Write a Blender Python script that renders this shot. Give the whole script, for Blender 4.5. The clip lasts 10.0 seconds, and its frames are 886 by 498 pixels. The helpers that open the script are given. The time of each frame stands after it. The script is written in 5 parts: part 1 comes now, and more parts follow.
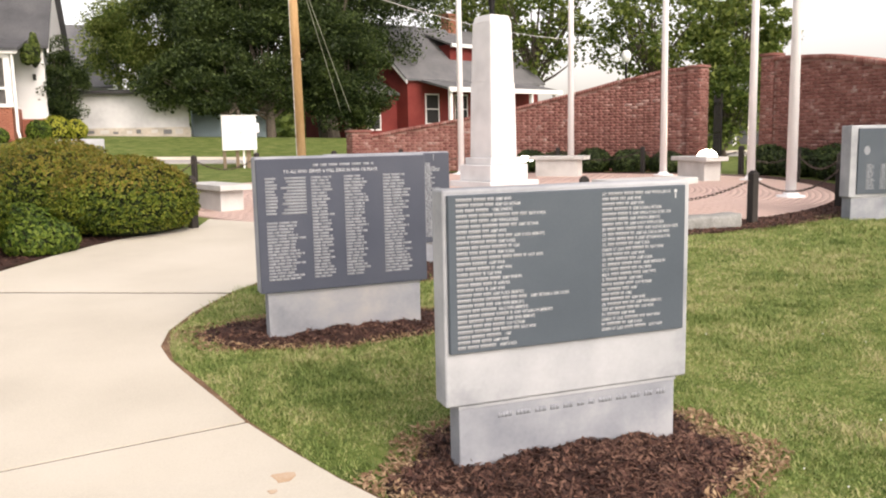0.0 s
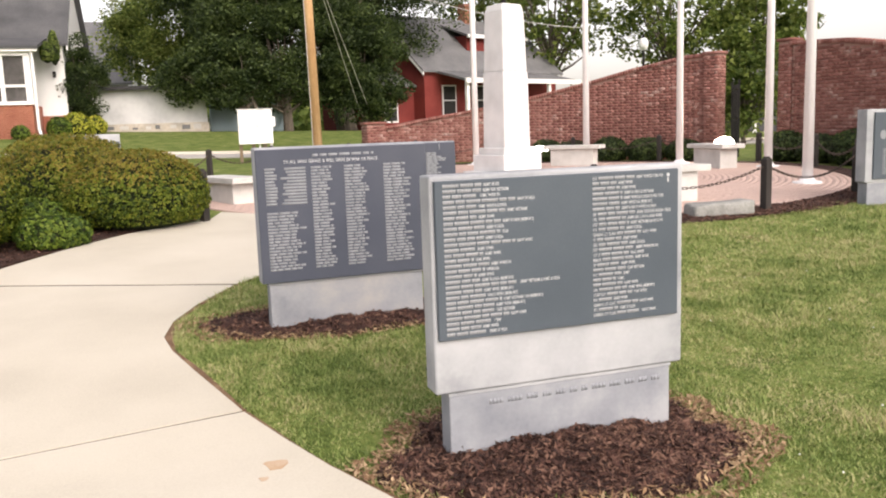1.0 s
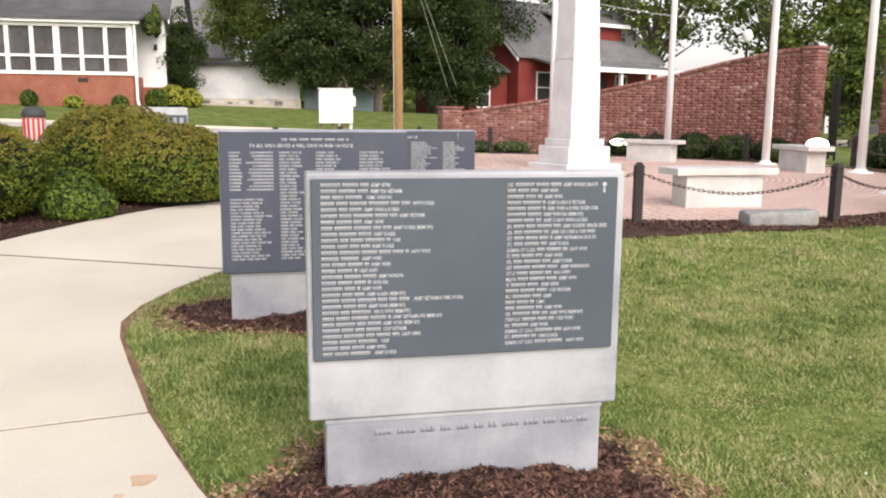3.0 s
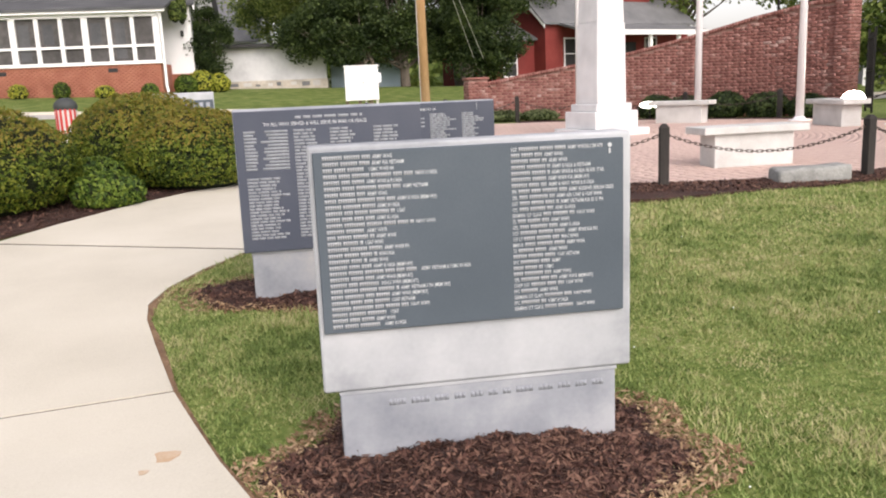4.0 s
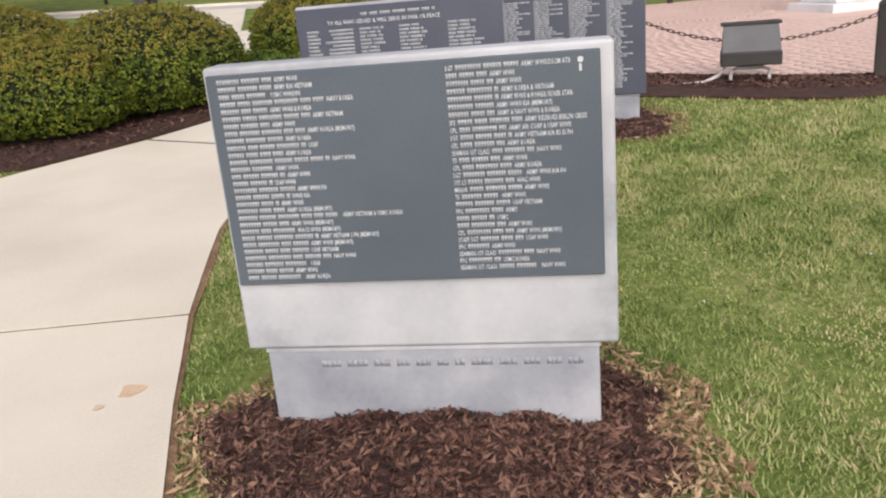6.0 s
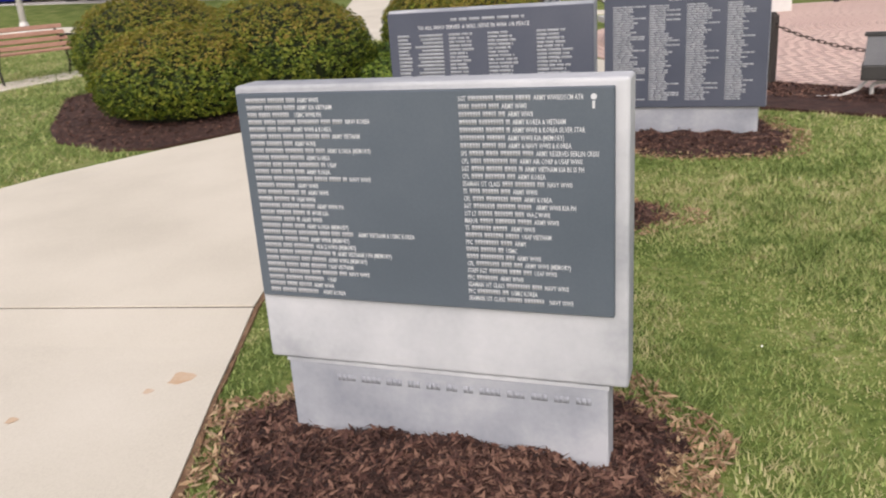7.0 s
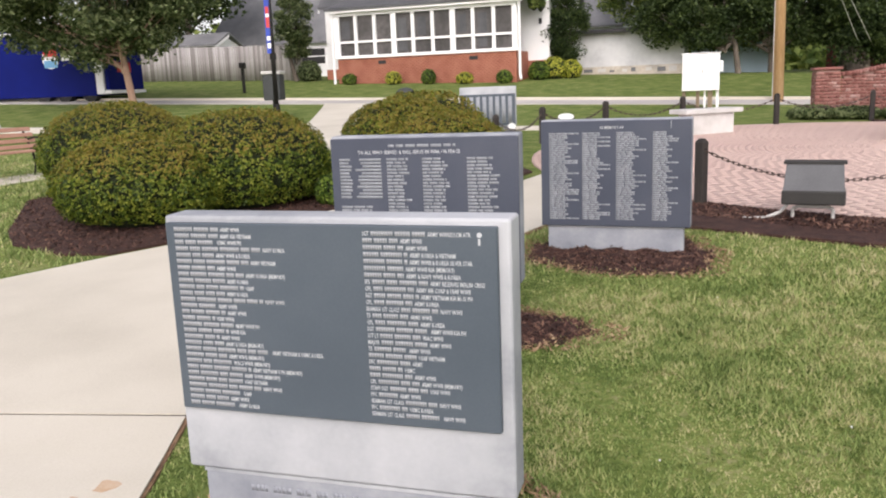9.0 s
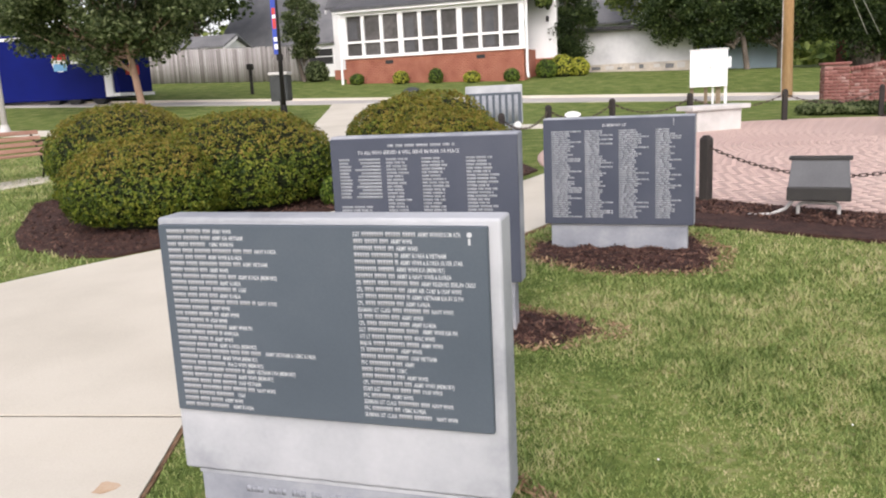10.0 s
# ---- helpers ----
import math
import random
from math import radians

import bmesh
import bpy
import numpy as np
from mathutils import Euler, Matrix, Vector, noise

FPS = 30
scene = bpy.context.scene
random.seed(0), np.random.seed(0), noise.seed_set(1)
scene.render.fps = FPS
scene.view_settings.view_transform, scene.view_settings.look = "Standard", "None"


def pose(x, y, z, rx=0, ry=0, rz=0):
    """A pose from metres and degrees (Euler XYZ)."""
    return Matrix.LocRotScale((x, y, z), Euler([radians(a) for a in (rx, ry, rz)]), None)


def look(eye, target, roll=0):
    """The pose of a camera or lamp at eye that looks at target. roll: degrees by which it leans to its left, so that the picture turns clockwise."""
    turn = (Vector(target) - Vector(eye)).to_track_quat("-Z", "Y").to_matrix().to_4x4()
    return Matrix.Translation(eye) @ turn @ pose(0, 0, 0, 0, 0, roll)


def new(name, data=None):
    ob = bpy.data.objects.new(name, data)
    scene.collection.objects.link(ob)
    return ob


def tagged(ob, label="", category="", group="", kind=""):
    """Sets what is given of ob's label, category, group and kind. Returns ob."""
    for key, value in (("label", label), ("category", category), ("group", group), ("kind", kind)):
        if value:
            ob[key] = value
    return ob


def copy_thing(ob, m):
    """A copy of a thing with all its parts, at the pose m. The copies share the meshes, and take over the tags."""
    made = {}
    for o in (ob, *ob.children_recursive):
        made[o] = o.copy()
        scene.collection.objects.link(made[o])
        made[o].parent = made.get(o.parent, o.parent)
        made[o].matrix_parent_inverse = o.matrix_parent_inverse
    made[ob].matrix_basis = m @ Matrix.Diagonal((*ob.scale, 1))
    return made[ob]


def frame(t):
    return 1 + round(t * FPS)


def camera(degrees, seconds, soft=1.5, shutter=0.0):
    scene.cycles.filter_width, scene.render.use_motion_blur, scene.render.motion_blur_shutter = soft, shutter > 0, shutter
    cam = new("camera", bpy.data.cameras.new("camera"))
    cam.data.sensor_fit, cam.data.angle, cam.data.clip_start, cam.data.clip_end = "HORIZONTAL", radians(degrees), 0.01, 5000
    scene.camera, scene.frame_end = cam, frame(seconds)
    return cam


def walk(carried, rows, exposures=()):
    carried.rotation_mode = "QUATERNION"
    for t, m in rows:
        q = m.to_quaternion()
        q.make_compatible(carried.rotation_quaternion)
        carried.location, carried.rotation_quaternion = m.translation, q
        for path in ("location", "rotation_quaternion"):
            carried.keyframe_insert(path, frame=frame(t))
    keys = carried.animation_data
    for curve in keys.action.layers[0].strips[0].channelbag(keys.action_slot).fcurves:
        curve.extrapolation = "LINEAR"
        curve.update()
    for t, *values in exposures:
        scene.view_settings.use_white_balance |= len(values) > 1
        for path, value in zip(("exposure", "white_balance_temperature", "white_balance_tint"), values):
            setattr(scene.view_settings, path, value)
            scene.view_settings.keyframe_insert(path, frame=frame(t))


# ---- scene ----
cam = camera(56.9, 10.0, soft=2.0, shutter=0.3)
PATH = [
    (0, (0.186, 0.072, 1.449), (0.789, 1.96, 1.178), -1.2),
    (0.5, (0.225, 0.067, 1.433), (0.799, 1.965, 1.178), -2.7),
    (1, (0.317, 0.042, 1.421), (0.87, 1.943, 1.132), -2.0),
    (1.5, (0.443, 0.071, 1.417), (0.977, 1.977, 1.132), -3.0),
    (2, (0.658, 0.236, 1.425), (1.272, 2.122, 1.167), -0.9),
    (2.5, (0.945, 0.302, 1.42), (1.38, 2.237, 1.16), -1.1),
    (2.7, (1.087, 0.309, 1.439), (1.415, 2.259, 1.139), 0.9),
    (3.8, (1.275, 0.289, 1.421), (1.548, 2.239, 1.07), -1.7),
    (4, (1.305, 0.291, 1.416), (1.535, 2.24, 1.033), -2.4),
    (4.5, (1.458, 0.409, 1.405), (1.686, 2.365, 1.056), -1.6),
    (5, (1.693, 0.612, 1.41), (1.933, 2.552, 0.989), -3.4),
    (5.5, (2.033, 0.775, 1.382), (1.957, 2.697, 0.831), -5.0),
    (5.7, (2.181, 0.822, 1.392), (1.933, 2.702, 0.757), -4.8),
    (6.8, (2.612, 1.077, 1.515), (2.013, 2.89, 0.92), -4.8),
    (7, (2.714, 1.067, 1.514), (1.993, 2.822, 0.884), -3.9),
    (7.5, (2.884, 0.942, 1.568), (2.082, 2.685, 1.004), -3.9),
    (8, (2.957, 0.923, 1.607), (2.25, 2.718, 1.079), -1.6),
    (8.5, (2.981, 0.941, 1.629), (2.315, 2.775, 1.187), -2.0),
    (9, (2.986, 0.931, 1.635), (2.328, 2.778, 1.241), -2.2),
    (9.5, (3.006, 0.937, 1.639), (2.314, 2.771, 1.242), -2.1),
    (10, (3.04, 0.957, 1.634), (2.359, 2.795, 1.239), -2.8),
]
walk(cam, [(t, look(eye, target, roll)) for t, eye, target, roll in PATH], exposures=[(0, 0.44, 7250, 18), (4.5, 0.32, 6800, 17), (7, 0.17, 6850, 18), (10, 0.28, 6600, 17.5)])

# ---- world and light ----
world = bpy.data.worlds.new("world")
scene.world = world
world.use_nodes = True
wn, wl = world.node_tree.nodes, world.node_tree.links
sky = wn.new("ShaderNodeTexSky")
sky.sky_type, sky.sun_disc = "NISHITA", False
sky.sun_elevation, sky.sun_rotation = radians(37), radians(165)
sky.air_density, sky.dust_density, sky.ozone_density = 1.0, 3.0, 1.0
wn["Background"].inputs["Strength"].default_value = 0.15
# thin bright overcast: the sky's blue is veiled
veil = wn.new("ShaderNodeHueSaturation")
veil.inputs["Saturation"].default_value, veil.inputs["Value"].default_value = 0.32, 1.5
wl.new(sky.outputs["Color"], veil.inputs["Color"])
wl.new(veil.outputs["Color"], wn["Background"].inputs["Color"])
sun = new("sun", bpy.data.lights.new("sun", "SUN"))
sun.data.energy, sun.data.angle, sun.data.color = 0.5, radians(60), (1.0, 0.97, 0.93)
sun.matrix_world = look((14, -52, 40), (0, 0, 0))


# ---- ground form ----
PLAZA = Vector((5.95, 15.0))


def ease(t):
    t = np.clip(t, 0, 1)
    return t * t * (3 - 2 * t)


def ground_at(x, y):
    z = np.interp(y, (-200, 3.6, 5.5, 8.8, 10, 15, 20, 27, 29, 32.5, 36.5, 39, 41.4, 60, 400), (-0.2, 0, 0.105, 0.26, 0.315, 0.44, 0.54, 0.74, 0.88, 1.2, 1.53, 1.76, 1.83, 2.0, 2.2))
    y = np.asarray(y, float)
    return z - (np.clip(x, -45, 12) + 3) * (0.019 * ease((y - 13) / 14) + 0.009 * ease((y - 22) / 6))


def lawn_waves(x, y):
    """Slight unevenness of the near lawn."""
    return 0.008 * np.sin(x * 2.3 + 1.1 * np.sin(y * 1.7)) * (y < 9) * ease((x - 2.4) / 0.8)


def gz(x, y):
    return float(ground_at(x, y))


# ---- materials ----
def material(name, colours, scale=4.0, fine=60.0, rough=0.8, bump=0.3, metal=0.0, island=0.0, piece=0.0, fine_mix=0.35, stretch=(1, 1, 1), spec=0.4, sheen=0.0, bump_dist=0.01, clear=0.0, span=(0.3, 0.7)):
    """A surface whose colour wanders between the given ones at two scales, with fine relief."""
    m = bpy.data.materials.new(name)
    m.use_nodes = True
    n, l = m.node_tree.nodes, m.node_tree.links
    b = n["Principled BSDF"]
    b.inputs["Roughness"].default_value, b.inputs["Metallic"].default_value = rough, metal
    b.inputs["Specular IOR Level"].default_value = spec
    where = n.new("ShaderNodeTexCoord")
    mapping = n.new("ShaderNodeMapping")
    mapping.inputs["Scale"].default_value = stretch
    l.new(where.outputs["Object"], mapping.inputs["Vector"])
    big, small = n.new("ShaderNodeTexNoise"), n.new("ShaderNodeTexNoise")
    for node, s, d in ((big, scale, 5.0), (small, fine, 3.0)):
        node.inputs["Scale"].default_value, node.inputs["Detail"].default_value = s, d
        l.new(mapping.outputs["Vector"], node.inputs["Vector"])
    mix = n.new("ShaderNodeMix")
    mix.data_type = "FLOAT"
    mix.inputs[0].default_value = fine_mix
    l.new(big.outputs["Fac"], mix.inputs[2])
    l.new(small.outputs["Fac"], mix.inputs[3])
    fac = mix.outputs[0]
    for amount, kind, socket in ((island, "ShaderNodeNewGeometry", "Random Per Island"), (piece, "ShaderNodeObjectInfo", "Random")):
        if amount:
            src, add = n.new(kind), n.new("ShaderNodeMath")
            sub = n.new("ShaderNodeMath")
            sub.operation = "SUBTRACT"
            sub.inputs[1].default_value = 0.5
            l.new(src.outputs[socket], sub.inputs[0])
            add.operation = "MULTIPLY_ADD"
            add.inputs[1].default_value = amount
            l.new(sub.outputs[0], add.inputs[0])
            l.new(fac, add.inputs[2])
            fac = add.outputs[0]
    ramp = n.new("ShaderNodeValToRGB")
    ramp.color_ramp.elements.remove(ramp.color_ramp.elements[1])
    for k, c in enumerate(colours):
        at = span[0] + (span[1] - span[0]) * k / max(1, len(colours) - 1)
        e = ramp.color_ramp.elements[0] if k == 0 else ramp.color_ramp.elements.new(at)
        e.position, e.color = at, (*c, 1)
    l.new(fac, ramp.inputs["Fac"])
    l.new(ramp.outputs["Color"], b.inputs["Base Color"])
    if bump:
        bp = n.new("ShaderNodeBump")
        bp.inputs["Strength"].default_value, bp.inputs["Distance"].default_value = bump, bump_dist
        l.new(small.outputs["Fac"], bp.inputs["Height"])
        l.new(bp.outputs["Normal"], b.inputs["Normal"])
    if clear:
        b.inputs["Coat Weight"].default_value = clear
    return m


def leafy(name, colours, island=0.9, scale=1.2, fine=8, span=(0.3, 0.7), through_light=0.3, fine_mix=0.3):
    m = material(name, colours, scale=scale, fine=fine, rough=0.55, bump=0, island=island, fine_mix=fine_mix, spec=0.25, span=span)
    n, l = m.node_tree.nodes, m.node_tree.links
    b, out = n["Principled BSDF"], n["Material Output"]
    tr, mx = n.new("ShaderNodeBsdfTranslucent"), n.new("ShaderNodeMixShader")
    ramp = [x for x in n if x.type == "VALTORGB"][0]
    l.new(ramp.outputs["Color"], tr.inputs["Color"])
    mx.inputs[0].default_value = through_light
    l.new(b.outputs[0], mx.inputs[1])
    l.new(tr.outputs[0], mx.inputs[2])
    l.new(mx.outputs[0], out.inputs["Surface"])
    return m


def glow(name, colour, strength):
    m = bpy.data.materials.new(name)
    m.use_nodes = True
    b = m.node_tree.nodes["Principled BSDF"]
    b.inputs["Emission Color"].default_value, b.inputs["Emission Strength"].default_value = (*colour, 1), strength
    return m


M_LAWN = material("lawn_soil", [(0.065, 0.096, 0.023), (0.115, 0.16, 0.04), (0.165, 0.2, 0.058), (0.26, 0.25, 0.12)], scale=2.2, fine=24, rough=0.95, bump=0.3, bump_dist=0.015, fine_mix=0.5, spec=0.1, span=(0.38, 0.66))
M_BLADE = leafy("grass_blade", [(0.13, 0.185, 0.05), (0.22, 0.305, 0.088), (0.32, 0.38, 0.13), (0.42, 0.42, 0.185), (0.52, 0.47, 0.26)], island=0.25, scale=1.7, fine=7, span=(0.36, 0.67), fine_mix=0.45)
M_WALK = material("broom_concrete", [(0.48, 0.447, 0.368), (0.575, 0.537, 0.448), (0.635, 0.597, 0.51)], scale=0.9, fine=120, rough=0.9, bump=0.25, bump_dist=0.004, piece=0.15)
M_STAIN = material("rust_stain", [(0.46, 0.30, 0.18), (0.53, 0.39, 0.265), (0.58, 0.49, 0.385)], scale=9, fine=70, rough=0.9, bump=0.1)
M_JOINT = material("joint_dirt", [(0.045, 0.038, 0.03), (0.09, 0.075, 0.055)], scale=8, rough=1.0)
M_EDGE = material("bare_edge_soil", [(0.10, 0.06, 0.035), (0.19, 0.11, 0.062), (0.29, 0.19, 0.11)], scale=9, fine=50, rough=1.0, bump=0.9, bump_dist=0.02)
M_MULCH = material("shredded_bark", [(0.024, 0.011, 0.0085), (0.052, 0.023, 0.017), (0.093, 0.043, 0.03)], scale=9, fine=55, rough=0.9, bump=1.0, bump_dist=0.03)
M_CHIP = material("bark_chip", [(0.027, 0.012, 0.009), (0.066, 0.029, 0.021), (0.105, 0.048, 0.034), (0.19, 0.105, 0.073)], scale=6, fine=80, rough=0.85, bump=0.4, island=0.55)
M_STRAW = material("dry_grass", [(0.19, 0.11, 0.06), (0.3, 0.19, 0.105), (0.42, 0.3, 0.18)], scale=5, fine=60, rough=0.95, bump=0.6, bump_dist=0.02, island=0.6)
M_SLAB = material("pale_cast_stone", [(0.25, 0.268, 0.288), (0.37, 0.388, 0.408), (0.45, 0.467, 0.487)], span=(0.34, 0.62), scale=2.2, fine=45, rough=0.8, bump=0.06, bump_dist=0.003, fine_mix=0.1)
M_BASE = material("grey_granite", [(0.195, 0.21, 0.242), (0.265, 0.285, 0.315), (0.36, 0.375, 0.4)], scale=3.0, fine=60, rough=0.75, bump=0.06, bump_dist=0.003, fine_mix=0.12, span=(0.34, 0.64))
M_BASE_B = material("stained_granite", [(0.2, 0.213, 0.24), (0.27, 0.286, 0.312), (0.34, 0.34, 0.345), (0.43, 0.375, 0.33)], scale=2.4, fine=50, rough=0.8, bump=0.06, bump_dist=0.003, fine_mix=0.1, span=(0.34, 0.68))
M_PLATE = material("slate_green_plaque", [(0.060, 0.078, 0.096), (0.071, 0.091, 0.111), (0.088, 0.108, 0.128)], scale=2.0, fine=160, rough=0.55, bump=0.05, fine_mix=0.2, spec=0.3)
M_PLATE_B = material("dark_slate_plaque", [(0.048, 0.056, 0.08), (0.058, 0.068, 0.094), (0.075, 0.084, 0.11)], scale=2.0, fine=160, rough=0.55, bump=0.05, fine_mix=0.2, spec=0.3)
M_INK = material("engraved_white", [(0.44, 0.46, 0.475), (0.56, 0.58, 0.595)], scale=14, fine=90, rough=0.9, bump=0)
M_BAR = material("engraved_bar", [(0.25, 0.267, 0.28), (0.38, 0.396, 0.41)], scale=40, fine=200, rough=0.9, bump=0, fine_mix=0.6)
M_INK_B = material("engraved_grey", [(0.20, 0.217, 0.24), (0.31, 0.328, 0.35)], scale=14, fine=90, rough=0.9, bump=0)
M_INK_F = material("worn_carving", [(0.218, 0.235, 0.266), (0.295, 0.315, 0.345)], scale=9, fine=90, rough=0.9, bump=0)
M_BRICK = material("red_wall_brick", [(0.185, 0.076, 0.062), (0.23, 0.095, 0.078), (0.275, 0.12, 0.1), (0.325, 0.16, 0.136), (0.5, 0.39, 0.345)], scale=2.5, fine=60, rough=0.9, bump=0.3, island=0.45, span=(0.25, 0.84))
M_BRICK_P = material("red_single_brick", [(0.185, 0.076, 0.062), (0.23, 0.095, 0.078), (0.275, 0.12, 0.1), (0.325, 0.16, 0.136), (0.5, 0.39, 0.345)], scale=2.5, fine=60, rough=0.9, bump=0.3, piece=0.45, span=(0.25, 0.84))
M_MORTAR = material("wall_mortar", [(0.28, 0.165, 0.135), (0.36, 0.235, 0.2)], scale=6, rough=1.0)
M_PAVER = material("pink_paver", [(0.56, 0.4, 0.345), (0.6, 0.442, 0.382), (0.64, 0.485, 0.42)], scale=0.5, fine=60, rough=0.9, bump=0.1, island=0.09)
M_PAVER_P = material("pink_single_paver", [(0.56, 0.4, 0.345), (0.6, 0.442, 0.382), (0.64, 0.485, 0.42)], scale=0.5, fine=60, rough=0.9, bump=0.1, piece=0.09)
M_GROUT = material("paver_sand", [(0.56, 0.405, 0.35), (0.61, 0.45, 0.39)], scale=3, rough=1.0)
M_MARBLE = material("white_obelisk_stone", [(0.54, 0.548, 0.555), (0.65, 0.658, 0.665), (0.74, 0.745, 0.75)], scale=1.8, fine=60, rough=0.7, bump=0.1, fine_mix=0.12)
M_BENCH = material("bench_concrete", [(0.42, 0.42, 0.40), (0.55, 0.55, 0.53), (0.64, 0.64, 0.62)], scale=3, fine=80, rough=0.85, bump=0.2)
M_POLE = material("white_pole_paint", [(0.82, 0.825, 0.83), (0.88, 0.885, 0.89)], scale=2, fine=40, rough=0.4, bump=0)
M_POST = material("black_post_wood", [(0.016, 0.014, 0.013), (0.03, 0.026, 0.023), (0.05, 0.042, 0.036)], scale=5, fine=60, rough=0.8, bump=0.4, stretch=(1, 1, 0.2))
M_IRON = material("black_iron", [(0.012, 0.012, 0.012), (0.03, 0.028, 0.026)], scale=9, rough=0.6, metal=0.6, bump=0.2)
M_CHAIN = material("rusty_chain", [(0.06, 0.045, 0.038), (0.12, 0.09, 0.075)], scale=20, rough=0.7, metal=0.5, bump=0.2)
M_LAMPCASE = material("bronze_lamp_case", [(0.02, 0.02, 0.019), (0.036, 0.034, 0.031)], scale=5, rough=0.55, bump=0.1)
M_LAMPGLASS = material("lamp_lens", [(0.26, 0.27, 0.27), (0.36, 0.37, 0.37)], scale=4, rough=0.25, bump=0, spec=0.6)
M_CONDUIT = material("grey_conduit", [(0.45, 0.44, 0.42), (0.56, 0.55, 0.53)], scale=8, rough=0.6, bump=0.1)
M_FLOOD = glow("lit_flood_lens", (1.0, 0.93, 0.78), 60.0)
M_FLOOD_W = glow("lit_flood_lens_dim", (1.0, 0.97, 0.9), 6.0)
M_GLOBE = material("frosted_globe", [(0.70, 0.72, 0.72), (0.8, 0.82, 0.82)], scale=3, rough=0.4, bump=0)
M_SHRUB = leafy("clipped_shrub_leaf", [(0.022, 0.044, 0.006), (0.066, 0.106, 0.012), (0.125, 0.172, 0.018), (0.2, 0.225, 0.028)], island=0.5, scale=2.4)
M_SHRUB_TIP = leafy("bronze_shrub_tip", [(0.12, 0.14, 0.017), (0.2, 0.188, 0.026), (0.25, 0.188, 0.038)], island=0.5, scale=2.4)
# near-black green: the shade among the twigs is put into the core's colour
M_SHRUB_SHADE = material("shrub_core_shade", [(0.008, 0.013, 0.004), (0.022, 0.032, 0.008)], scale=6, fine=40, rough=1.0, bump=1.0, bump_dist=0.05)
M_SMALLBUSH = leafy("bright_shrub_leaf", [(0.03, 0.062, 0.01), (0.078, 0.135, 0.018), (0.15, 0.21, 0.028)], island=0.7)
M_YELLOWBUSH = leafy("yellow_shrub_leaf", [(0.16, 0.20, 0.02), (0.32, 0.34, 0.04), (0.45, 0.44, 0.06)], island=0.7)
M_LEAF_DARK = leafy("dark_oak_leaf", [(0.015, 0.028, 0.010), (0.04, 0.066, 0.02), (0.1, 0.14, 0.04)], island=0.35, scale=0.6, fine=2.5, fine_mix=0.35)
M_LEAF_MID = leafy("mid_tree_leaf", [(0.05, 0.085, 0.02), (0.13, 0.185, 0.04), (0.26, 0.31, 0.08)], island=0.4, scale=0.45, fine=2.5, fine_mix=0.4, through_light=0.45)
M_LEAF_OLIVE = leafy("myrtle_leaf", [(0.04, 0.062, 0.02), (0.09, 0.126, 0.045), (0.18, 0.215, 0.095)], island=0.9, scale=0.5)
M_LAMPBACK = material("lamp_back_grey", [(0.085, 0.088, 0.092), (0.125, 0.128, 0.132)], scale=4, rough=0.5, bump=0.05)
M_BARK = material("tree_bark", [(0.06, 0.05, 0.04), (0.12, 0.10, 0.08), (0.2, 0.17, 0.14)], scale=4, fine=30, rough=0.95, bump=0.8, stretch=(1, 1, 0.2), bump_dist=0.03)
M_BARK_TAN = material("smooth_tan_bark", [(0.22, 0.13, 0.09), (0.34, 0.22, 0.16), (0.44, 0.33, 0.26)], scale=3, fine=20, rough=0.8, bump=0.2, stretch=(1, 1, 0.3))
M_UPOLE = material("new_pine_pole", [(0.36, 0.21, 0.095), (0.50, 0.31, 0.15), (0.62, 0.44, 0.25)], scale=2.5, fine=30, rough=0.85, bump=0.3, stretch=(1, 1, 0.15))
M_POSTWOOD = material("treated_post_wood", [(0.13, 0.095, 0.065), (0.21, 0.16, 0.11), (0.3, 0.235, 0.165)], scale=4, fine=40, rough=0.9, bump=0.3, stretch=(1, 1, 0.2))
M_ROAD = material("pale_street", [(0.36, 0.345, 0.32), (0.46, 0.44, 0.41)], scale=0.5, fine=30, rough=0.95, bump=0.2)
M_WHITE = material("white_paint", [(0.78, 0.785, 0.785), (0.86, 0.86, 0.855)], scale=1.5, fine=30, rough=0.6, bump=0.05)
M_SIDING = material("white_siding", [(0.74, 0.75, 0.75), (0.84, 0.845, 0.84)], scale=0.8, fine=20, rough=0.7, bump=0.1)
M_HBRICK = material("orange_house_brick", [(0.28, 0.10, 0.065), (0.37, 0.145, 0.095), (0.44, 0.19, 0.13)], scale=2, fine=40, rough=0.9, bump=0.2)
M_SHINGLE = material("grey_shingle", [(0.055, 0.057, 0.062), (0.085, 0.087, 0.092), (0.12, 0.122, 0.127)], scale=1.0, fine=18, rough=0.95, bump=0.5, bump_dist=0.02)
M_SHINGLE_P = material("pale_shingle", [(0.115, 0.118, 0.124), (0.16, 0.163, 0.168), (0.21, 0.212, 0.216)], scale=1.0, fine=18, rough=0.95, bump=0.5, bump_dist=0.02)
M_SCREEN = material("porch_screen", [(0.035, 0.033, 0.032), (0.07, 0.066, 0.064), (0.13, 0.122, 0.118)], scale=0.7, fine=5, rough=0.7, bump=0)
M_DARK = material("dark_opening", [(0.012, 0.012, 0.013), (0.03, 0.03, 0.03)], scale=2, rough=0.6, bump=0)
M_OLDWHITE = material("weathered_whitewash", [(0.42, 0.43, 0.44), (0.56, 0.57, 0.575), (0.66, 0.665, 0.66)], scale=0.9, fine=5, rough=0.95, bump=0.05, fine_mix=0.2)
M_RED = material("red_clapboard", [(0.135, 0.02, 0.017), (0.195, 0.031, 0.026), (0.245, 0.048, 0.04)], scale=0.7, fine=25, rough=0.8, bump=0.2)
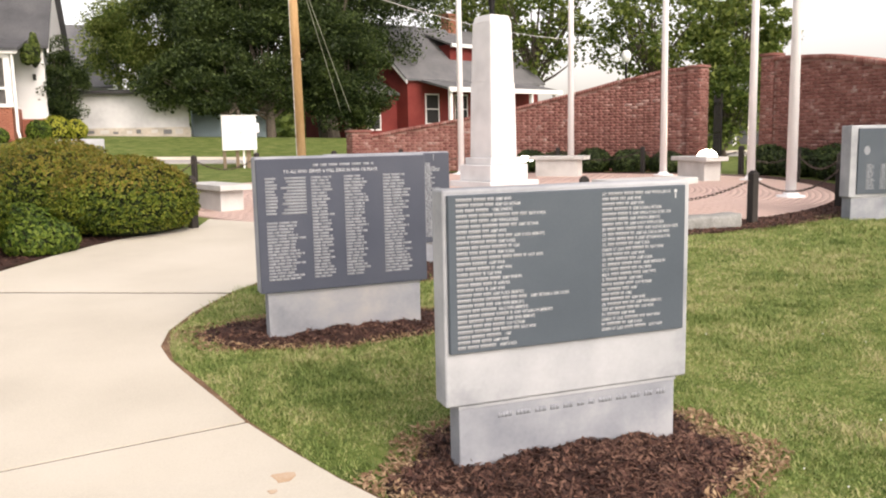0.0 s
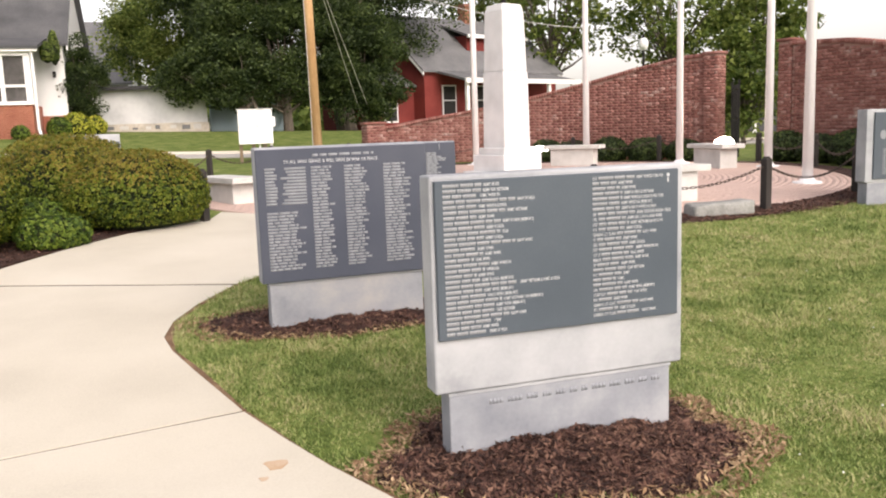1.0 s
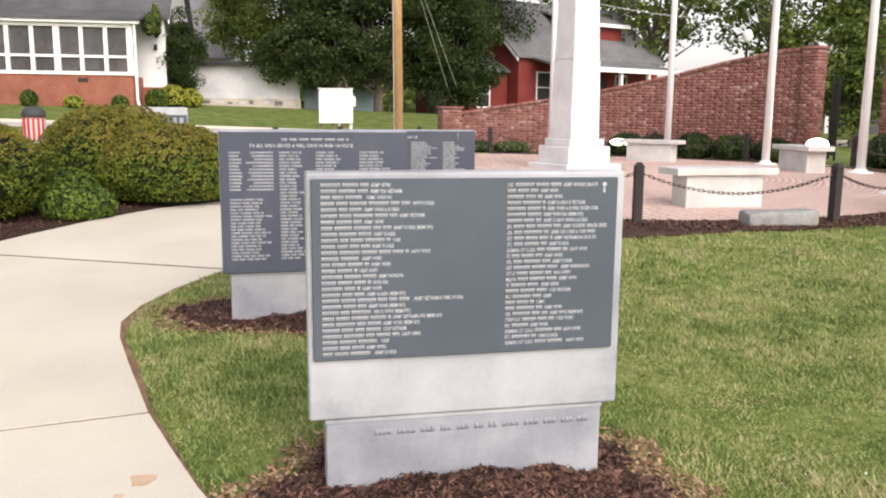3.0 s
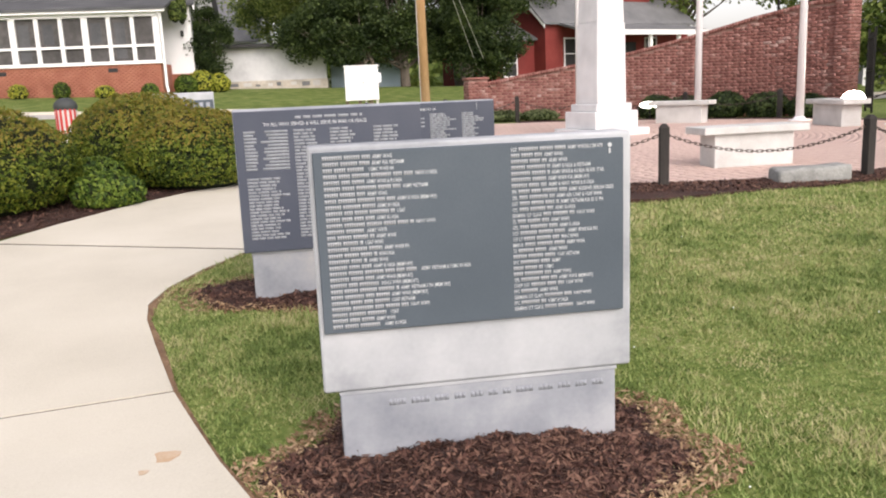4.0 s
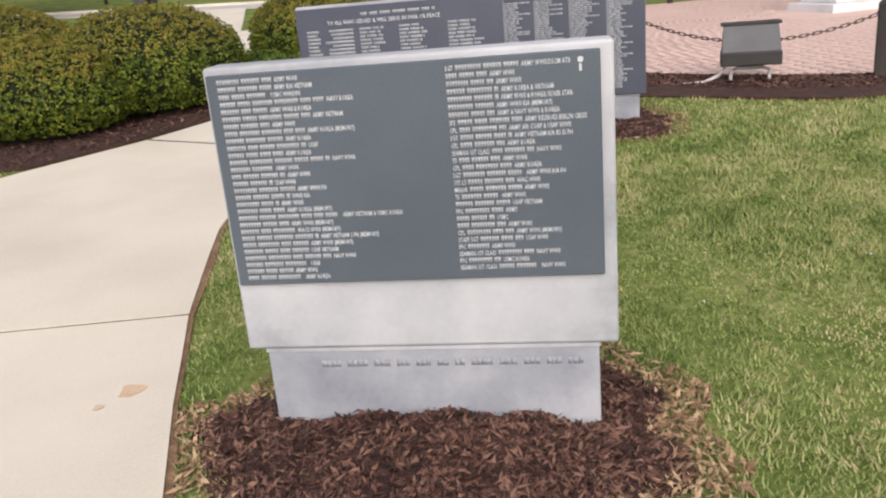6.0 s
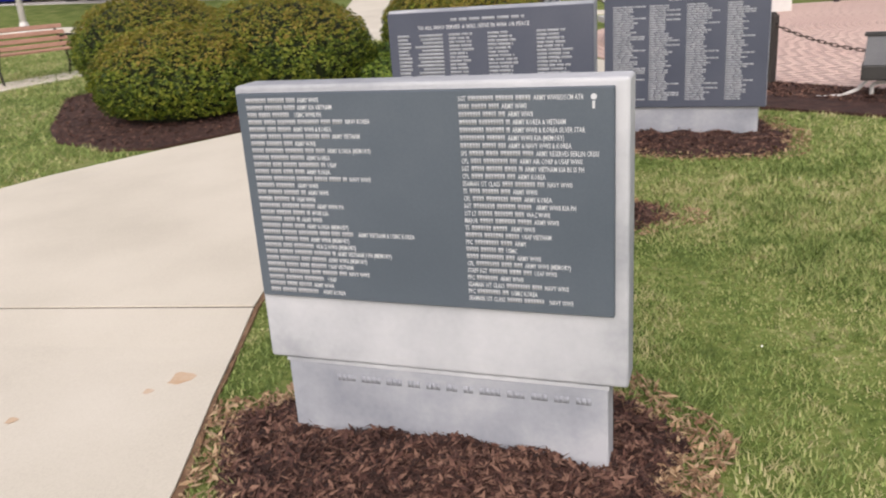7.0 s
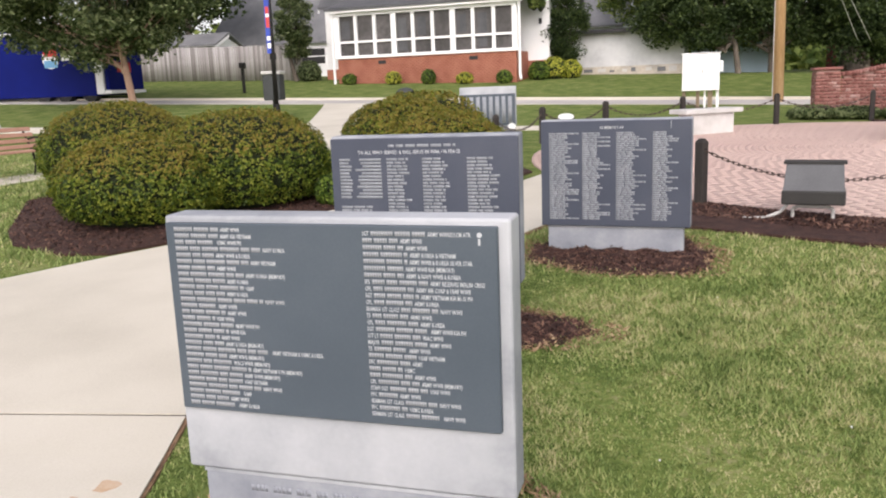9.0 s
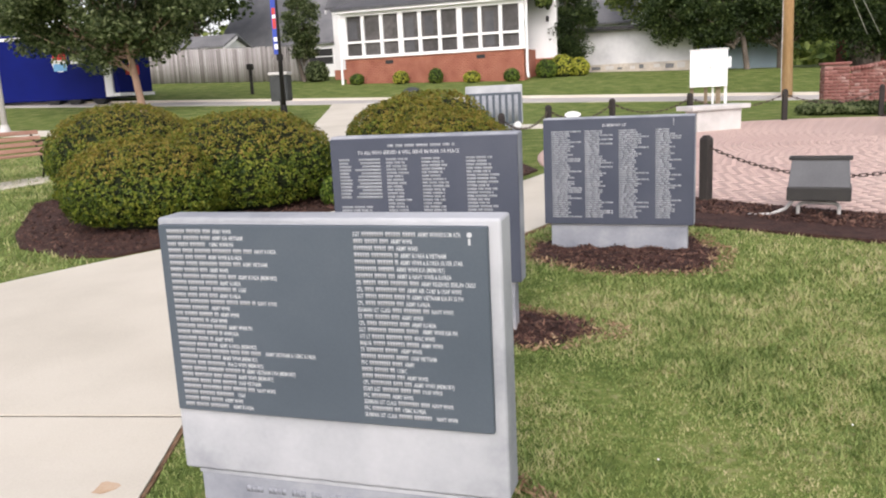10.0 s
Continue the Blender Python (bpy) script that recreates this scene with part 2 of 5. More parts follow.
M_CHIM = material("chimney_brick", [(0.22, 0.09, 0.055), (0.34, 0.15, 0.10)], scale=3, fine=30, rough=0.9)
M_FENCE = material("weathered_fence", [(0.23, 0.215, 0.20), (0.33, 0.31, 0.295), (0.42, 0.40, 0.385)], scale=1.5, fine=30, rough=0.95, bump=0.4, piece=0.6, stretch=(1, 1, 0.2))
M_TRUCK = material("blue_truck_paint", [(0.002, 0.006, 0.095), (0.003, 0.009, 0.13)], scale=1, rough=0.6, bump=0, spec=0.12)
M_RUBBER = material("tyre_rubber", [(0.012, 0.012, 0.012), (0.03, 0.03, 0.03)], scale=8, rough=0.9, bump=0.2)
M_LOGO_R = material("decal_red", [(0.45, 0.03, 0.03), (0.55, 0.05, 0.04)], scale=3, rough=0.5, bump=0)
M_LOGO_B = material("decal_pale_blue", [(0.12, 0.32, 0.55), (0.18, 0.40, 0.62)], scale=3, rough=0.5, bump=0)
M_BANNER = material("banner_blue", [(0.03, 0.06, 0.32), (0.05, 0.09, 0.42)], scale=3, rough=0.8, bump=0)
M_BIN = material("grey_green_bin", [(0.03, 0.035, 0.035), (0.055, 0.06, 0.06)], scale=4, rough=0.7, bump=0.1)
M_WOODBENCH = material("stained_bench_slat", [(0.31, 0.16, 0.11), (0.41, 0.23, 0.165), (0.50, 0.31, 0.235)], scale=3, fine=40, rough=0.6, bump=0.2, stretch=(0.3, 1, 1))
M_BLUEWALL = material("pale_blue_wall", [(0.42, 0.56, 0.64), (0.5, 0.64, 0.71)], scale=1, rough=0.8, bump=0.1)
M_BLOCK = material("old_block_base", [(0.30, 0.29, 0.27), (0.48, 0.43, 0.36), (0.62, 0.58, 0.52)], scale=1.5, fine=10, rough=0.95, bump=0.3)
M_ROCK = material("weathered_block", [(0.17, 0.175, 0.165), (0.27, 0.275, 0.26), (0.37, 0.37, 0.355)], scale=6, fine=40, rough=0.95, bump=0.8, bump_dist=0.012)
M_YELLOW = material("decal_yellow", [(0.60, 0.38, 0.03), (0.68, 0.45, 0.05)], scale=4, rough=0.6, bump=0)


# ---- mesh helpers ----
def thing(name, x, y, z, rz=0.0, label="", category="", group="", kind=""):
    ob = new(name)
    ob.empty_display_size = 0.1
    ob.matrix_world = pose(x, y, z, 0, 0, rz)
    return tagged(ob, label, category, group, kind)


def as_mesh(bm, name):
    me = bpy.data.meshes.new(name)
    bm.to_mesh(me)
    bm.free()
    return me


def part(name, bm, mat, parent=None, label="", smooth=False):
    me = bm if isinstance(bm, bpy.types.Mesh) else as_mesh(bm, name)
    if not me.materials:
        me.materials.append(mat)
    if smooth:
        for p in me.polygons:
            p.use_smooth = True
    ob = new(name, me)
    ob.parent = parent
    return tagged(ob, label)


def np_mesh(name, v, f):
    """A mesh from arrays of places and of faces that all have the same number of corners."""
    me = bpy.data.meshes.new(name)
    v, f = np.asarray(v, np.float32), np.asarray(f, np.int32)
    k = f.shape[1]
    me.vertices.add(len(v))
    me.vertices.foreach_set("co", v.ravel())
    me.loops.add(f.size)
    me.loops.foreach_set("vertex_index", f.ravel())
    me.polygons.add(len(f))
    me.polygons.foreach_set("loop_start", np.arange(0, f.size, k, dtype=np.int32))
    me.polygons.foreach_set("loop_total", np.full(len(f), k, np.int32))
    me.update(calc_edges=True)
    me.validate()
    return me


def box(bm, x0, x1, y0, y1, z0, z1, bevel=0.0, seg=1, m=None):
    made = bmesh.ops.create_cube(bm, size=1.0)["verts"]
    for v in made:
        v.co = Vector(((x0 + x1) / 2 + v.co.x * (x1 - x0), (y0 + y1) / 2 + v.co.y * (y1 - y0), (z0 + z1) / 2 + v.co.z * (z1 - z0)))
    if bevel:
        edges = list({e for v in made for e in v.link_edges})
        bmesh.ops.bevel(bm, geom=edges, offset=bevel, segments=seg, affect="EDGES", profile=0.5)
    if m is not None:
        for v in made:
            if v.is_valid:
                v.co = m @ v.co
    return bm


def boxed(*a, **k):
    return box(bmesh.new(), *a, **k)


def rod(bm, a, b, r0, r1=None, n=10, caps=True):
    a, b = Vector(a), Vector(b)
    r1 = r0 if r1 is None else r1
    turn = (b - a).to_track_quat("Z", "Y").to_matrix().to_4x4()
    m = Matrix.Translation((a + b) / 2) @ turn
    bmesh.ops.create_cone(bm, cap_ends=caps, segments=n, radius1=r0, radius2=r1, depth=(b - a).length, matrix=m)
    return bm


def tube(bm, pts, r, n=6):
    for a, b in zip(pts, pts[1:]):
        rod(bm, a, b, r, r, n)
    return bm


def prism(bm, outline, z0, z1):
    """A plate over an outline in plan."""
    low = [bm.verts.new((x, y, z0)) for x, y in outline]
    top = [bm.verts.new((x, y, z1)) for x, y in outline]
    k = len(outline)
    bm.faces.new(top)
    bm.faces.new(low[::-1])
    for i in range(k):
        bm.faces.new((low[i], low[(i + 1) % k], top[(i + 1) % k], top[i]))
    return bm


def draped(bm, outline, up, deep=0.12, cut=0.6):
    """A slab over an outline in plan that follows the ground, up above it, with sides going down."""
    face = bm.faces.new([bm.verts.new((x, y, 0)) for x, y in outline])
    bmesh.ops.triangulate(bm, faces=[face])
    for _ in range(8):
        long = [e for e in bm.edges if e.calc_length() > cut]
        if not long:
            break
        bmesh.ops.subdivide_edges(bm, edges=long, cuts=1)
        bmesh.ops.triangulate(bm, faces=bm.faces[:])
    rim = [e for e in bm.edges if e.is_boundary]
    for v in bm.verts:
        v.co.z = gz(v.co.x, v.co.y) + up
    low = bmesh.ops.extrude_edge_only(bm, edges=rim)["geom"]
    for v in low:
        if isinstance(v, bmesh.types.BMVert):
            v.co.z -= deep
    bmesh.ops.recalc_face_normals(bm, faces=bm.faces[:])
    return bm


def strip_between(left, right):
    return list(left) + list(right)[::-1]


def leaf_quads(centres, normals, size, rng, jitter=0.5, ratio=0.55):
    """Small four-cornered leaves at the given places, each facing roughly its normal."""
    k = len(centres)
    nrm = normals + rng.normal(0, jitter, (k, 3))
    nrm /= np.linalg.norm(nrm, axis=1, keepdims=True) + 1e-9
    a = np.cross(nrm, rng.normal(0, 1, (k, 3)))
    a /= np.linalg.norm(a, axis=1, keepdims=True) + 1e-9
    b = np.cross(nrm, a)
    s = size * rng.uniform(0.6, 1.35, (k, 1))
    v = np.stack([centres - a * s, centres - b * s * ratio, centres + a * s, centres + b * s * ratio], 1).reshape(-1, 3)
    return v, np.arange(4 * k).reshape(-1, 4)


def text_mesh(body, size, name, squeeze=1.0):
    cu = bpy.data.curves.new(name, "FONT")
    cu.body, cu.size, cu.extrude, cu.resolution_u, cu.offset = body, size, 0.0006, 1, size * 0.004
    ob = bpy.data.objects.new(name, cu)
    scene.collection.objects.link(ob)
    dg = bpy.context.evaluated_depsgraph_get()
    me = bpy.data.meshes.new_from_object(ob.evaluated_get(dg))
    scene.collection.objects.unlink(ob)
    bpy.data.objects.remove(ob)
    me.transform(Matrix.Diagonal((squeeze, 1, 1, 1)))
    return me


def many_boxes(name, rows):
    """One mesh of upright boxes from rows of x0, x1, y0, y1, z0, z1."""
    r = np.asarray(rows, float)
    x0, x1, y0, y1, z0, z1 = r.T
    v = np.stack([np.stack(c, 1) for c in ((x0, y0, z0), (x1, y0, z0), (x1, y1, z0), (x0, y1, z0), (x0, y0, z1), (x1, y0, z1), (x1, y1, z1), (x0, y1, z1))], 1).reshape(-1, 3)
    f = np.array([(0, 3, 2, 1), (4, 5, 6, 7), (0, 1, 5, 4), (1, 2, 6, 5), (2, 3, 7, 6), (3, 0, 4, 7)])
    return np_mesh(name, v, (np.arange(len(r))[:, None, None] * 8 + f).reshape(-1, 4))


# ---- ground ----
def axis(lo, hi, step, far):
    out = [lo - s for s in np.geomspace(step, far, 26)][::-1] + list(np.arange(lo, hi, step)) + [hi + s for s in np.geomspace(step, far, 26)]
    return np.array(out)


gx, gy = axis(-14, 16, 0.3, 600), axis(-4, 46, 0.3, 600)
GX, GY = np.meshgrid(gx, gy)
GZ = ground_at(GX, GY) + lawn_waves(GX, GY)
w, h = len(gx), len(gy)
idx = (np.arange(h - 1)[:, None] * w + np.arange(w - 1)).ravel()
ground = part("ground", np_mesh("ground", np.stack([GX, GY, GZ], -1).reshape(-1, 3), np.stack([idx, idx + 1, idx + w + 1, idx + w], 1)), M_LAWN, smooth=True)
tagged(ground, "mown green lawn with paler dry patches", "lawn", kind="structure")

# the concrete walk: its edges in plan
RIGHT_EDGE = [(3.6, -3.0), (2.55, -0.9), (1.77, 0.9), (1.28, 2.1), (1.01, 2.82), (0.75, 3.38), (0.43, 4.15), (0.2, 4.85), (0.06, 5.3), (0.0, 5.62), (0.05, 6.0), (0.22, 6.47), (0.52, 7.03), (0.93, 7.55), (1.2, 8.3), (1.42, 9.0), (1.62, 9.6), (2.1, 10.3)]
LEFT_EDGE = [(-9.5, -3.0), (-7.6, -0.9), (-6.2, 0.9), (-5.3, 2.05), (-4.6, 2.95), (-4.4, 3.1), (-4.2, 3.2), (-3.55, 4.6), (-3.3, 5.0), (-3.1, 5.4), (-2.85, 6.1), (-2.45, 6.85), (-1.82, 7.88), (-1.52, 8.6), (-1.1, 9.4), (-0.55, 10.25), (0.4, 11.2), (0.55, 11.95)]

walk_thing = thing("footpath", 0, 0, 0, label="pale cream concrete footpath curving beside the lawn", category="footpath", kind="structure")
cuts = ((0, 6), (6, 12), (12, 17))
for a, b in cuts:
    lft, rgt = [list(p) for p in LEFT_EDGE[a : b + 1]], [list(p) for p in RIGHT_EDGE[a : b + 1]]
    for side in (lft, rgt):
        for k, at in ((0, a), (-1, b)):
            q = side[1] if k == 0 else side[-2]
            d = Vector((q[0] - side[k][0], q[1] - side[k][1])).normalized() * (0.03 if at == 12 else 0.014)
            side[k] = [side[k][0] + d.x, side[k][1] + d.y]
    part("slab", draped(bmesh.new(), strip_between(lft, rgt), 0.02), M_WALK, walk_thing)
part("joint", draped(bmesh.new(), strip_between(LEFT_EDGE, RIGHT_EDGE), 0.013), M_JOINT, walk_thing, "dark dirt-filled joint")
rng = np.random.default_rng(5)
for sx, sy, sr in ((0.53, 3.46, 0.046), (0.47, 3.33, 0.018), (0.1, 3.0, 0.02), (-0.7, 2.9, 0.025)):
    pts = [(sx + sr * (1 + 0.35 * math.sin(3 * a + sx)) * math.cos(a), sy + sr * 1.5 * (1 + 0.3 * math.cos(2 * a)) * math.sin(a)) for a in np.linspace(0, 2 * math.pi, 14, endpoint=False)]
    part("stain", draped(bmesh.new(), pts, 0.0235, 0.001), M_STAIN, walk_thing, "rusty brown stain")
EDGE_OUT = [(x + 0.024 + 0.02 * math.sin(7 * y) + 0.012 * math.sin(17 * y), y + 0.01) for x, y in RIGHT_EDGE]
part("bare_edge", draped(bmesh.new(), strip_between(RIGHT_EDGE, EDGE_OUT), 0.012, cut=0.25), M_EDGE, walk_thing, "strip of bare reddish soil")


# ---- plaza ----
def on_ring(deg, r):
    return PLAZA.x + r * math.cos(radians(deg)), PLAZA.y + r * math.sin(radians(deg))


def bed_reach(deg):
    return float(np.interp(deg, (-137, -112, -101, -90, -80, 90), (7.2, 7.15, 7.05, 6.68, 6.52, 6.7))) + 0.05 * math.sin(deg * 0.41) + 0.03 * math.sin(deg * 1.3)


R_PAVE, R_POST = 6.1, 6.22
plaza = thing("plaza_paving", 0, 0, 0, label="round plaza of faded pink brick pavers", category="paving", kind="structure")
part("bedding", draped(bmesh.new(), [on_ring(a, R_PAVE) for a in range(0, 360, 5)], 0.0145), M_GROUT, plaza, "sandy joint bed")
RING_BED = strip_between([on_ring(a, R_PAVE + 0.005) for a in range(-126, 92, 4)], [on_ring(a, bed_reach(a)) for a in range(-126, 92, 4)])
bed = tagged(part("mulch_bed", draped(bmesh.new(), RING_BED, 0.03, cut=0.3), M_MULCH), "curved bed of dark brown bark mulch round the plaza", "mulch", kind="structure")


# ---- lawn blades and mulch ----
def in_polygon(x, y, poly):
    inside = np.zeros(len(x), bool)
    for (x0, y0), (x1, y1) in zip(poly, poly[1:] + poly[:1]):
        hit = ((y0 > y) != (y1 > y)) & (x < (x1 - x0) * (y - y0) / (y1 - y0 + 1e-12) + x0)
        inside ^= hit
    return inside


MOUNDS = [(1.79, 3.26, 0.86, 0.56), (1.2, 5.72, 0.9, 0.42), (2.15, 7.66, 0.82, 0.58)]
EDGE_POLY = strip_between(LEFT_EDGE, EDGE_OUT)
BED_LEFT = [(-5.95, 9.4), (-5.0, 8.3), (-4.5, 7.7), (-3.9, 7.2), (-3.0, 6.9), (-2.5, 7.0), (-2.05, 7.7), (-1.72, 8.35), (-1.3, 9.2), (-0.72, 10.1), (0.2, 11.25), (0.35, 12.2), (-0.6, 13.9), (-2.2, 14.2), (-2.7, 12.9), (-2.4, 11.4), (-3.6, 11.0), (-5.6, 11.2)]


def blades(name, n, region, size, wide, seed, keep=None):
    rng = np.random.default_rng(seed)
    x0, x1, y0, y1 = region
    x, y = rng.uniform(x0, x1, n), rng.uniform(y0, y1, n)
    ok = ~in_polygon(x, y, EDGE_POLY) & (np.hypot(x - PLAZA.x, y - PLAZA.y) > np.interp(np.degrees(np.arctan2(y - PLAZA.y, x - PLAZA.x)), (-112, -101, -90, -80), (7.15, 7.05, 6.68, 6.52))) & ~in_polygon(x, y, BED_LEFT)
    for mx, my, ra, rb in MOUNDS:
        d = np.hypot((x - mx) / ra, (y - my) / rb)
        ok &= d > 1.1 + 0.14 * rng.normal(0, 1, n)
    thin = np.sin(x * 1.9 + 2 * np.sin(y * 1.3)) + np.sin(y * 2.7 + 1.5 * np.sin(x * 2.1))
    ok &= rng.uniform(0, 1, n) < 0.9 + 0.1 * thin
    # the sward thins out towards the limits of its stretch
    rim = np.minimum.reduce([x - x0, x1 - x, y - y0, y1 - y])
    ok &= rng.uniform(0, 1, n) < 0.15 + rim / 0.8
    if keep is not None:
        ok &= keep(x, y)
    x, y, thin = x[ok], y[ok], thin[ok]
    k = len(x)
    z = ground_at(x, y) + lawn_waves(x, y)
    a, lean = rng.uniform(0, 2 * np.pi, k), rng.uniform(0.3, 1.5, k)
    tuft = np.sin(x * 9.1 + 2.2 * np.sin(y * 6.3)) * np.sin(y * 8.3 + 2.0 * np.sin(x * 5.7))
    hgt = size * rng.uniform(0.45, 1.25, k) * (1 + 0.15 * thin + 0.35 * tuft)
    wd = wide * rng.uniform(0.6, 1.3, k)
    root = np.stack([x, y, z], 1)
    side = np.stack([-np.sin(a), np.cos(a), 0 * a], 1) * wd[:, None]
    tip = root + np.stack([np.cos(a) * hgt * lean, np.sin(a) * hgt * lean, hgt], 1)
    v = np.stack([root - side, root + side, tip], 1).reshape(-1, 3)
    return part(name, np_mesh(name, v, np.arange(3 * k).reshape(-1, 3)), M_BLADE)


tagged(blades("lawn_grass", 560000, (-0.8, 7.6, 0.0, 6.9), 0.021, 0.0042, 11), "short mown green grass with dry patches", "grass", kind="stuff")
def tufty(x, y):
    return np.sin(x * 3.1 + 2.2 * np.sin(y * 2.3)) * np.sin(y * 3.7 + 2.0 * np.sin(x * 2.9)) > 0.42


tagged(blades("grass_tufts", 170000, (0.2, 7.4, 0.4, 6.6), 0.036, 0.0048, 14, tufty), "slightly longer bright tufts in the mown grass", "grass", kind="stuff")
rng = np.random.default_rng(17)
clover = bmesh.new()
for _ in range(22):
    cx, cy = rng.uniform(2.6, 6.5), rng.uniform(1.2, 6.5)
    bmesh.ops.create_icosphere(clover, subdivisions=1, radius=rng.uniform(0.003, 0.006), matrix=Matrix.Translation((cx, cy, gz(cx, cy) + 0.03)))
tagged(part("clover_flowers", clover, M_POLE), "scattered small white clover flowers in the lawn", "flowers", kind="stuff")
tagged(blades("lawn_grass", 150000, (-0.8, 12.0, 5.5, 9.9), 0.036, 0.006, 12), "short mown green grass beyond the tablets", "grass", kind="stuff")
tagged(blades("lawn_grass", 90000, (-14.0, -2.5, 3.5, 16.0), 0.05, 0.010, 13), "short mown green grass beside the bench", "grass", kind="stuff")


def mound(x, y, ra, rb, high, seed, chips, label):
    """A low heap of shredded bark with loose chips and a ragged straw rim."""
    rng = np.random.default_rng(seed)
    ph = rng.uniform(0, 6.28, 5)

    def rim(a):
        return 1 + 0.10 * np.sin(2 * a + ph[0]) + 0.06 * np.sin(3 * a + ph[1]) + 0.05 * np.sin(7 * a + ph[2])

    def top(px, py):
        a = np.arctan2((py - y) / rb, (px - x) / ra)
        d = np.hypot((px - x) / ra, (py - y) / rb) / rim(a)
        return ground_at(px, py) + 0.012 + high * ease(1.12 - d) + 0.012 * np.sin(px * 23 + 3 * np.sin(py * 17)) * (d < 1)

    rings, seg = 16, 72
    A, D = np.meshgrid(np.linspace(0, 2 * np.pi, seg, endpoint=False), np.linspace(0, 1.06, rings))
    px, py = x + ra * D * np.cos(A) * rim(A), y + rb * D * np.sin(A) * rim(A)
    v = np.stack([px, py, top(px, py) - 0.03 * (D > 1.02)], -1).reshape(-1, 3)
    i, j = np.meshgrid(np.arange(rings - 1), np.arange(seg), indexing="ij")
    f = np.stack([i * seg + j, i * seg + (j + 1) % seg, (i + 1) * seg + (j + 1) % seg, (i + 1) * seg + j], -1).reshape(-1, 4)
    heap = thing("mulch_heap", x, y, gz(x, y), label=label, category="mulch", group="mulch heaps", kind="stuff")
    me = np_mesh("bed", v - np.array([x, y, gz(x, y)]), f)
    part("bed", me, M_MULCH, heap, smooth=True)
    for nm, count, mat, ln, spread, lo in (("chips", chips, M_CHIP, 0.022, 1.0, 0.0), ("straw", chips // 6 + 900, M_STRAW, 0.022, 1.22, 0.93)):
        a, d = rng.uniform(0, 2 * np.pi, count), np.sqrt(rng.uniform(lo * lo, spread * spread, count))
        cx, cy = x + ra * d * np.cos(a) * rim(a), y + rb * d * np.sin(a) * rim(a)
        on = ~in_polygon(cx, cy, EDGE_POLY)
        cx, cy = cx[on], cy[on]
        count = len(cx)
        c = np.stack([cx, cy, top(cx, cy) + rng.uniform(0.0, 0.014, count)], 1)
        t, tilt = rng.uniform(0, 2 * np.pi, count), rng.normal(0, 0.45, count)
        u = np.stack([np.cos(t) * np.cos(tilt), np.sin(t) * np.cos(tilt), np.sin(tilt)], 1)
        s = np.stack([-np.sin(t), np.cos(t), rng.normal(0, 0.4, count)], 1)
        n3 = np.cross(u, s)
        lg = (ln * rng.uniform(0.4, 1.5, count))[:, None]
        wd = (0.0055 * rng.uniform(0.5, 1.6, count))[:, None]
        th = (0.0022 * rng.uniform(0.6, 1.5, count))[:, None]
        # a chip is a splinter, pointed at both ends
        v = np.stack([c - u * lg, c + s * wd, c + n3 * th, c - s * wd, c + u * lg], 1) - np.array([x, y, gz(x, y)])
        f = np.array([(0, 1, 2), (0, 2, 3), (4, 2, 1), (4, 3, 2)])
        part(nm, np_mesh(nm, v.reshape(-1, 3), (np.arange(count)[:, None, None] * 5 + f).reshape(-1, 3)), mat, heap, "pale dry straw" if nm == "straw" else "")
    return heap


mound(*MOUNDS[0], 0.07, 21, 13000, "heap of dark shredded bark mulch under the near tablet")
mound(*MOUNDS[1], 0.07, 22, 3600, "heap of dark bark mulch under the dark tablet")
mound(*MOUNDS[2], 0.02, 23, 3000, "oval heap of bark mulch beside the plaza")


# ---- memorial tablets ----
def bar_words(x, z, wide, high, y, rng, rows, gap=0.008, letter=0.0):
    """A line of plain bars, word by word, up to the given width; letter: words are cut into strokes of that width."""
    end = x + wide
    while x < end - 0.006:
        step = min(rng.uniform(0.03, 0.075), end - x)
        n = max(1, round(step / letter)) if letter else 1
        for k in range(n):
            a, b = x + step * k / n, x + step * (k + 1) / n
            rows.append((a, b - (0.0012 if n > 1 else 0.0), y - 0.0004, y + 0.001, z + rng.uniform(0, 0.0008), z + high))
        x += step + gap


def tablet(name, x, y, z, rz, wide, slab, base, plate, thick, base_wide, mats, label, plate_x=None, group="memorial tablets"):
    """slab, base and plate are heights above z: (low, high); plate_x: the plaque's two ends along the slab."""
    t = thing(name, x, y, z, rz, label, "memorial tablet", group)
    hw, bw = wide / 2, base_wide / 2
    part("base", boxed(-bw, bw, 0.008, thick - 0.008, base[0], base[1] - 0.014, bevel=0.006, seg=2), mats[1], t, "bluish grey stone base")
    part("mortar_joint", boxed(-bw - 0.003, bw + 0.003, 0.004, thick - 0.004, base[1] - 0.013, base[1] - 0.001), M_SLAB, t, "pale mortar line")
    part("slab", boxed(-hw, hw, 0, thick, slab[0], slab[1], bevel=0.011, seg=3), mats[0], t)
    x0, x1 = plate_x or (-hw + 0.004, hw - 0.004)
    p = part("plaque", boxed(x0, x1, -0.022, 0.004, plate[0], plate[1], bevel=0.003), mats[2], t, "slate plaque covered in engraved lines")
    return t, p


def line_text(body, x, z, size, y, mat, parent, squeeze=0.9, name="lettering"):
    me = text_mesh(body, size, name, squeeze)
    me.transform(Matrix.Translation((x, y, z)) @ Matrix.Rotation(radians(90), 4, "X"))
    return part(name, me, mat, parent)


def span_x(ob):
    xs = [v.co.x for v in ob.data.vertices]
    return max(xs) - min(xs)


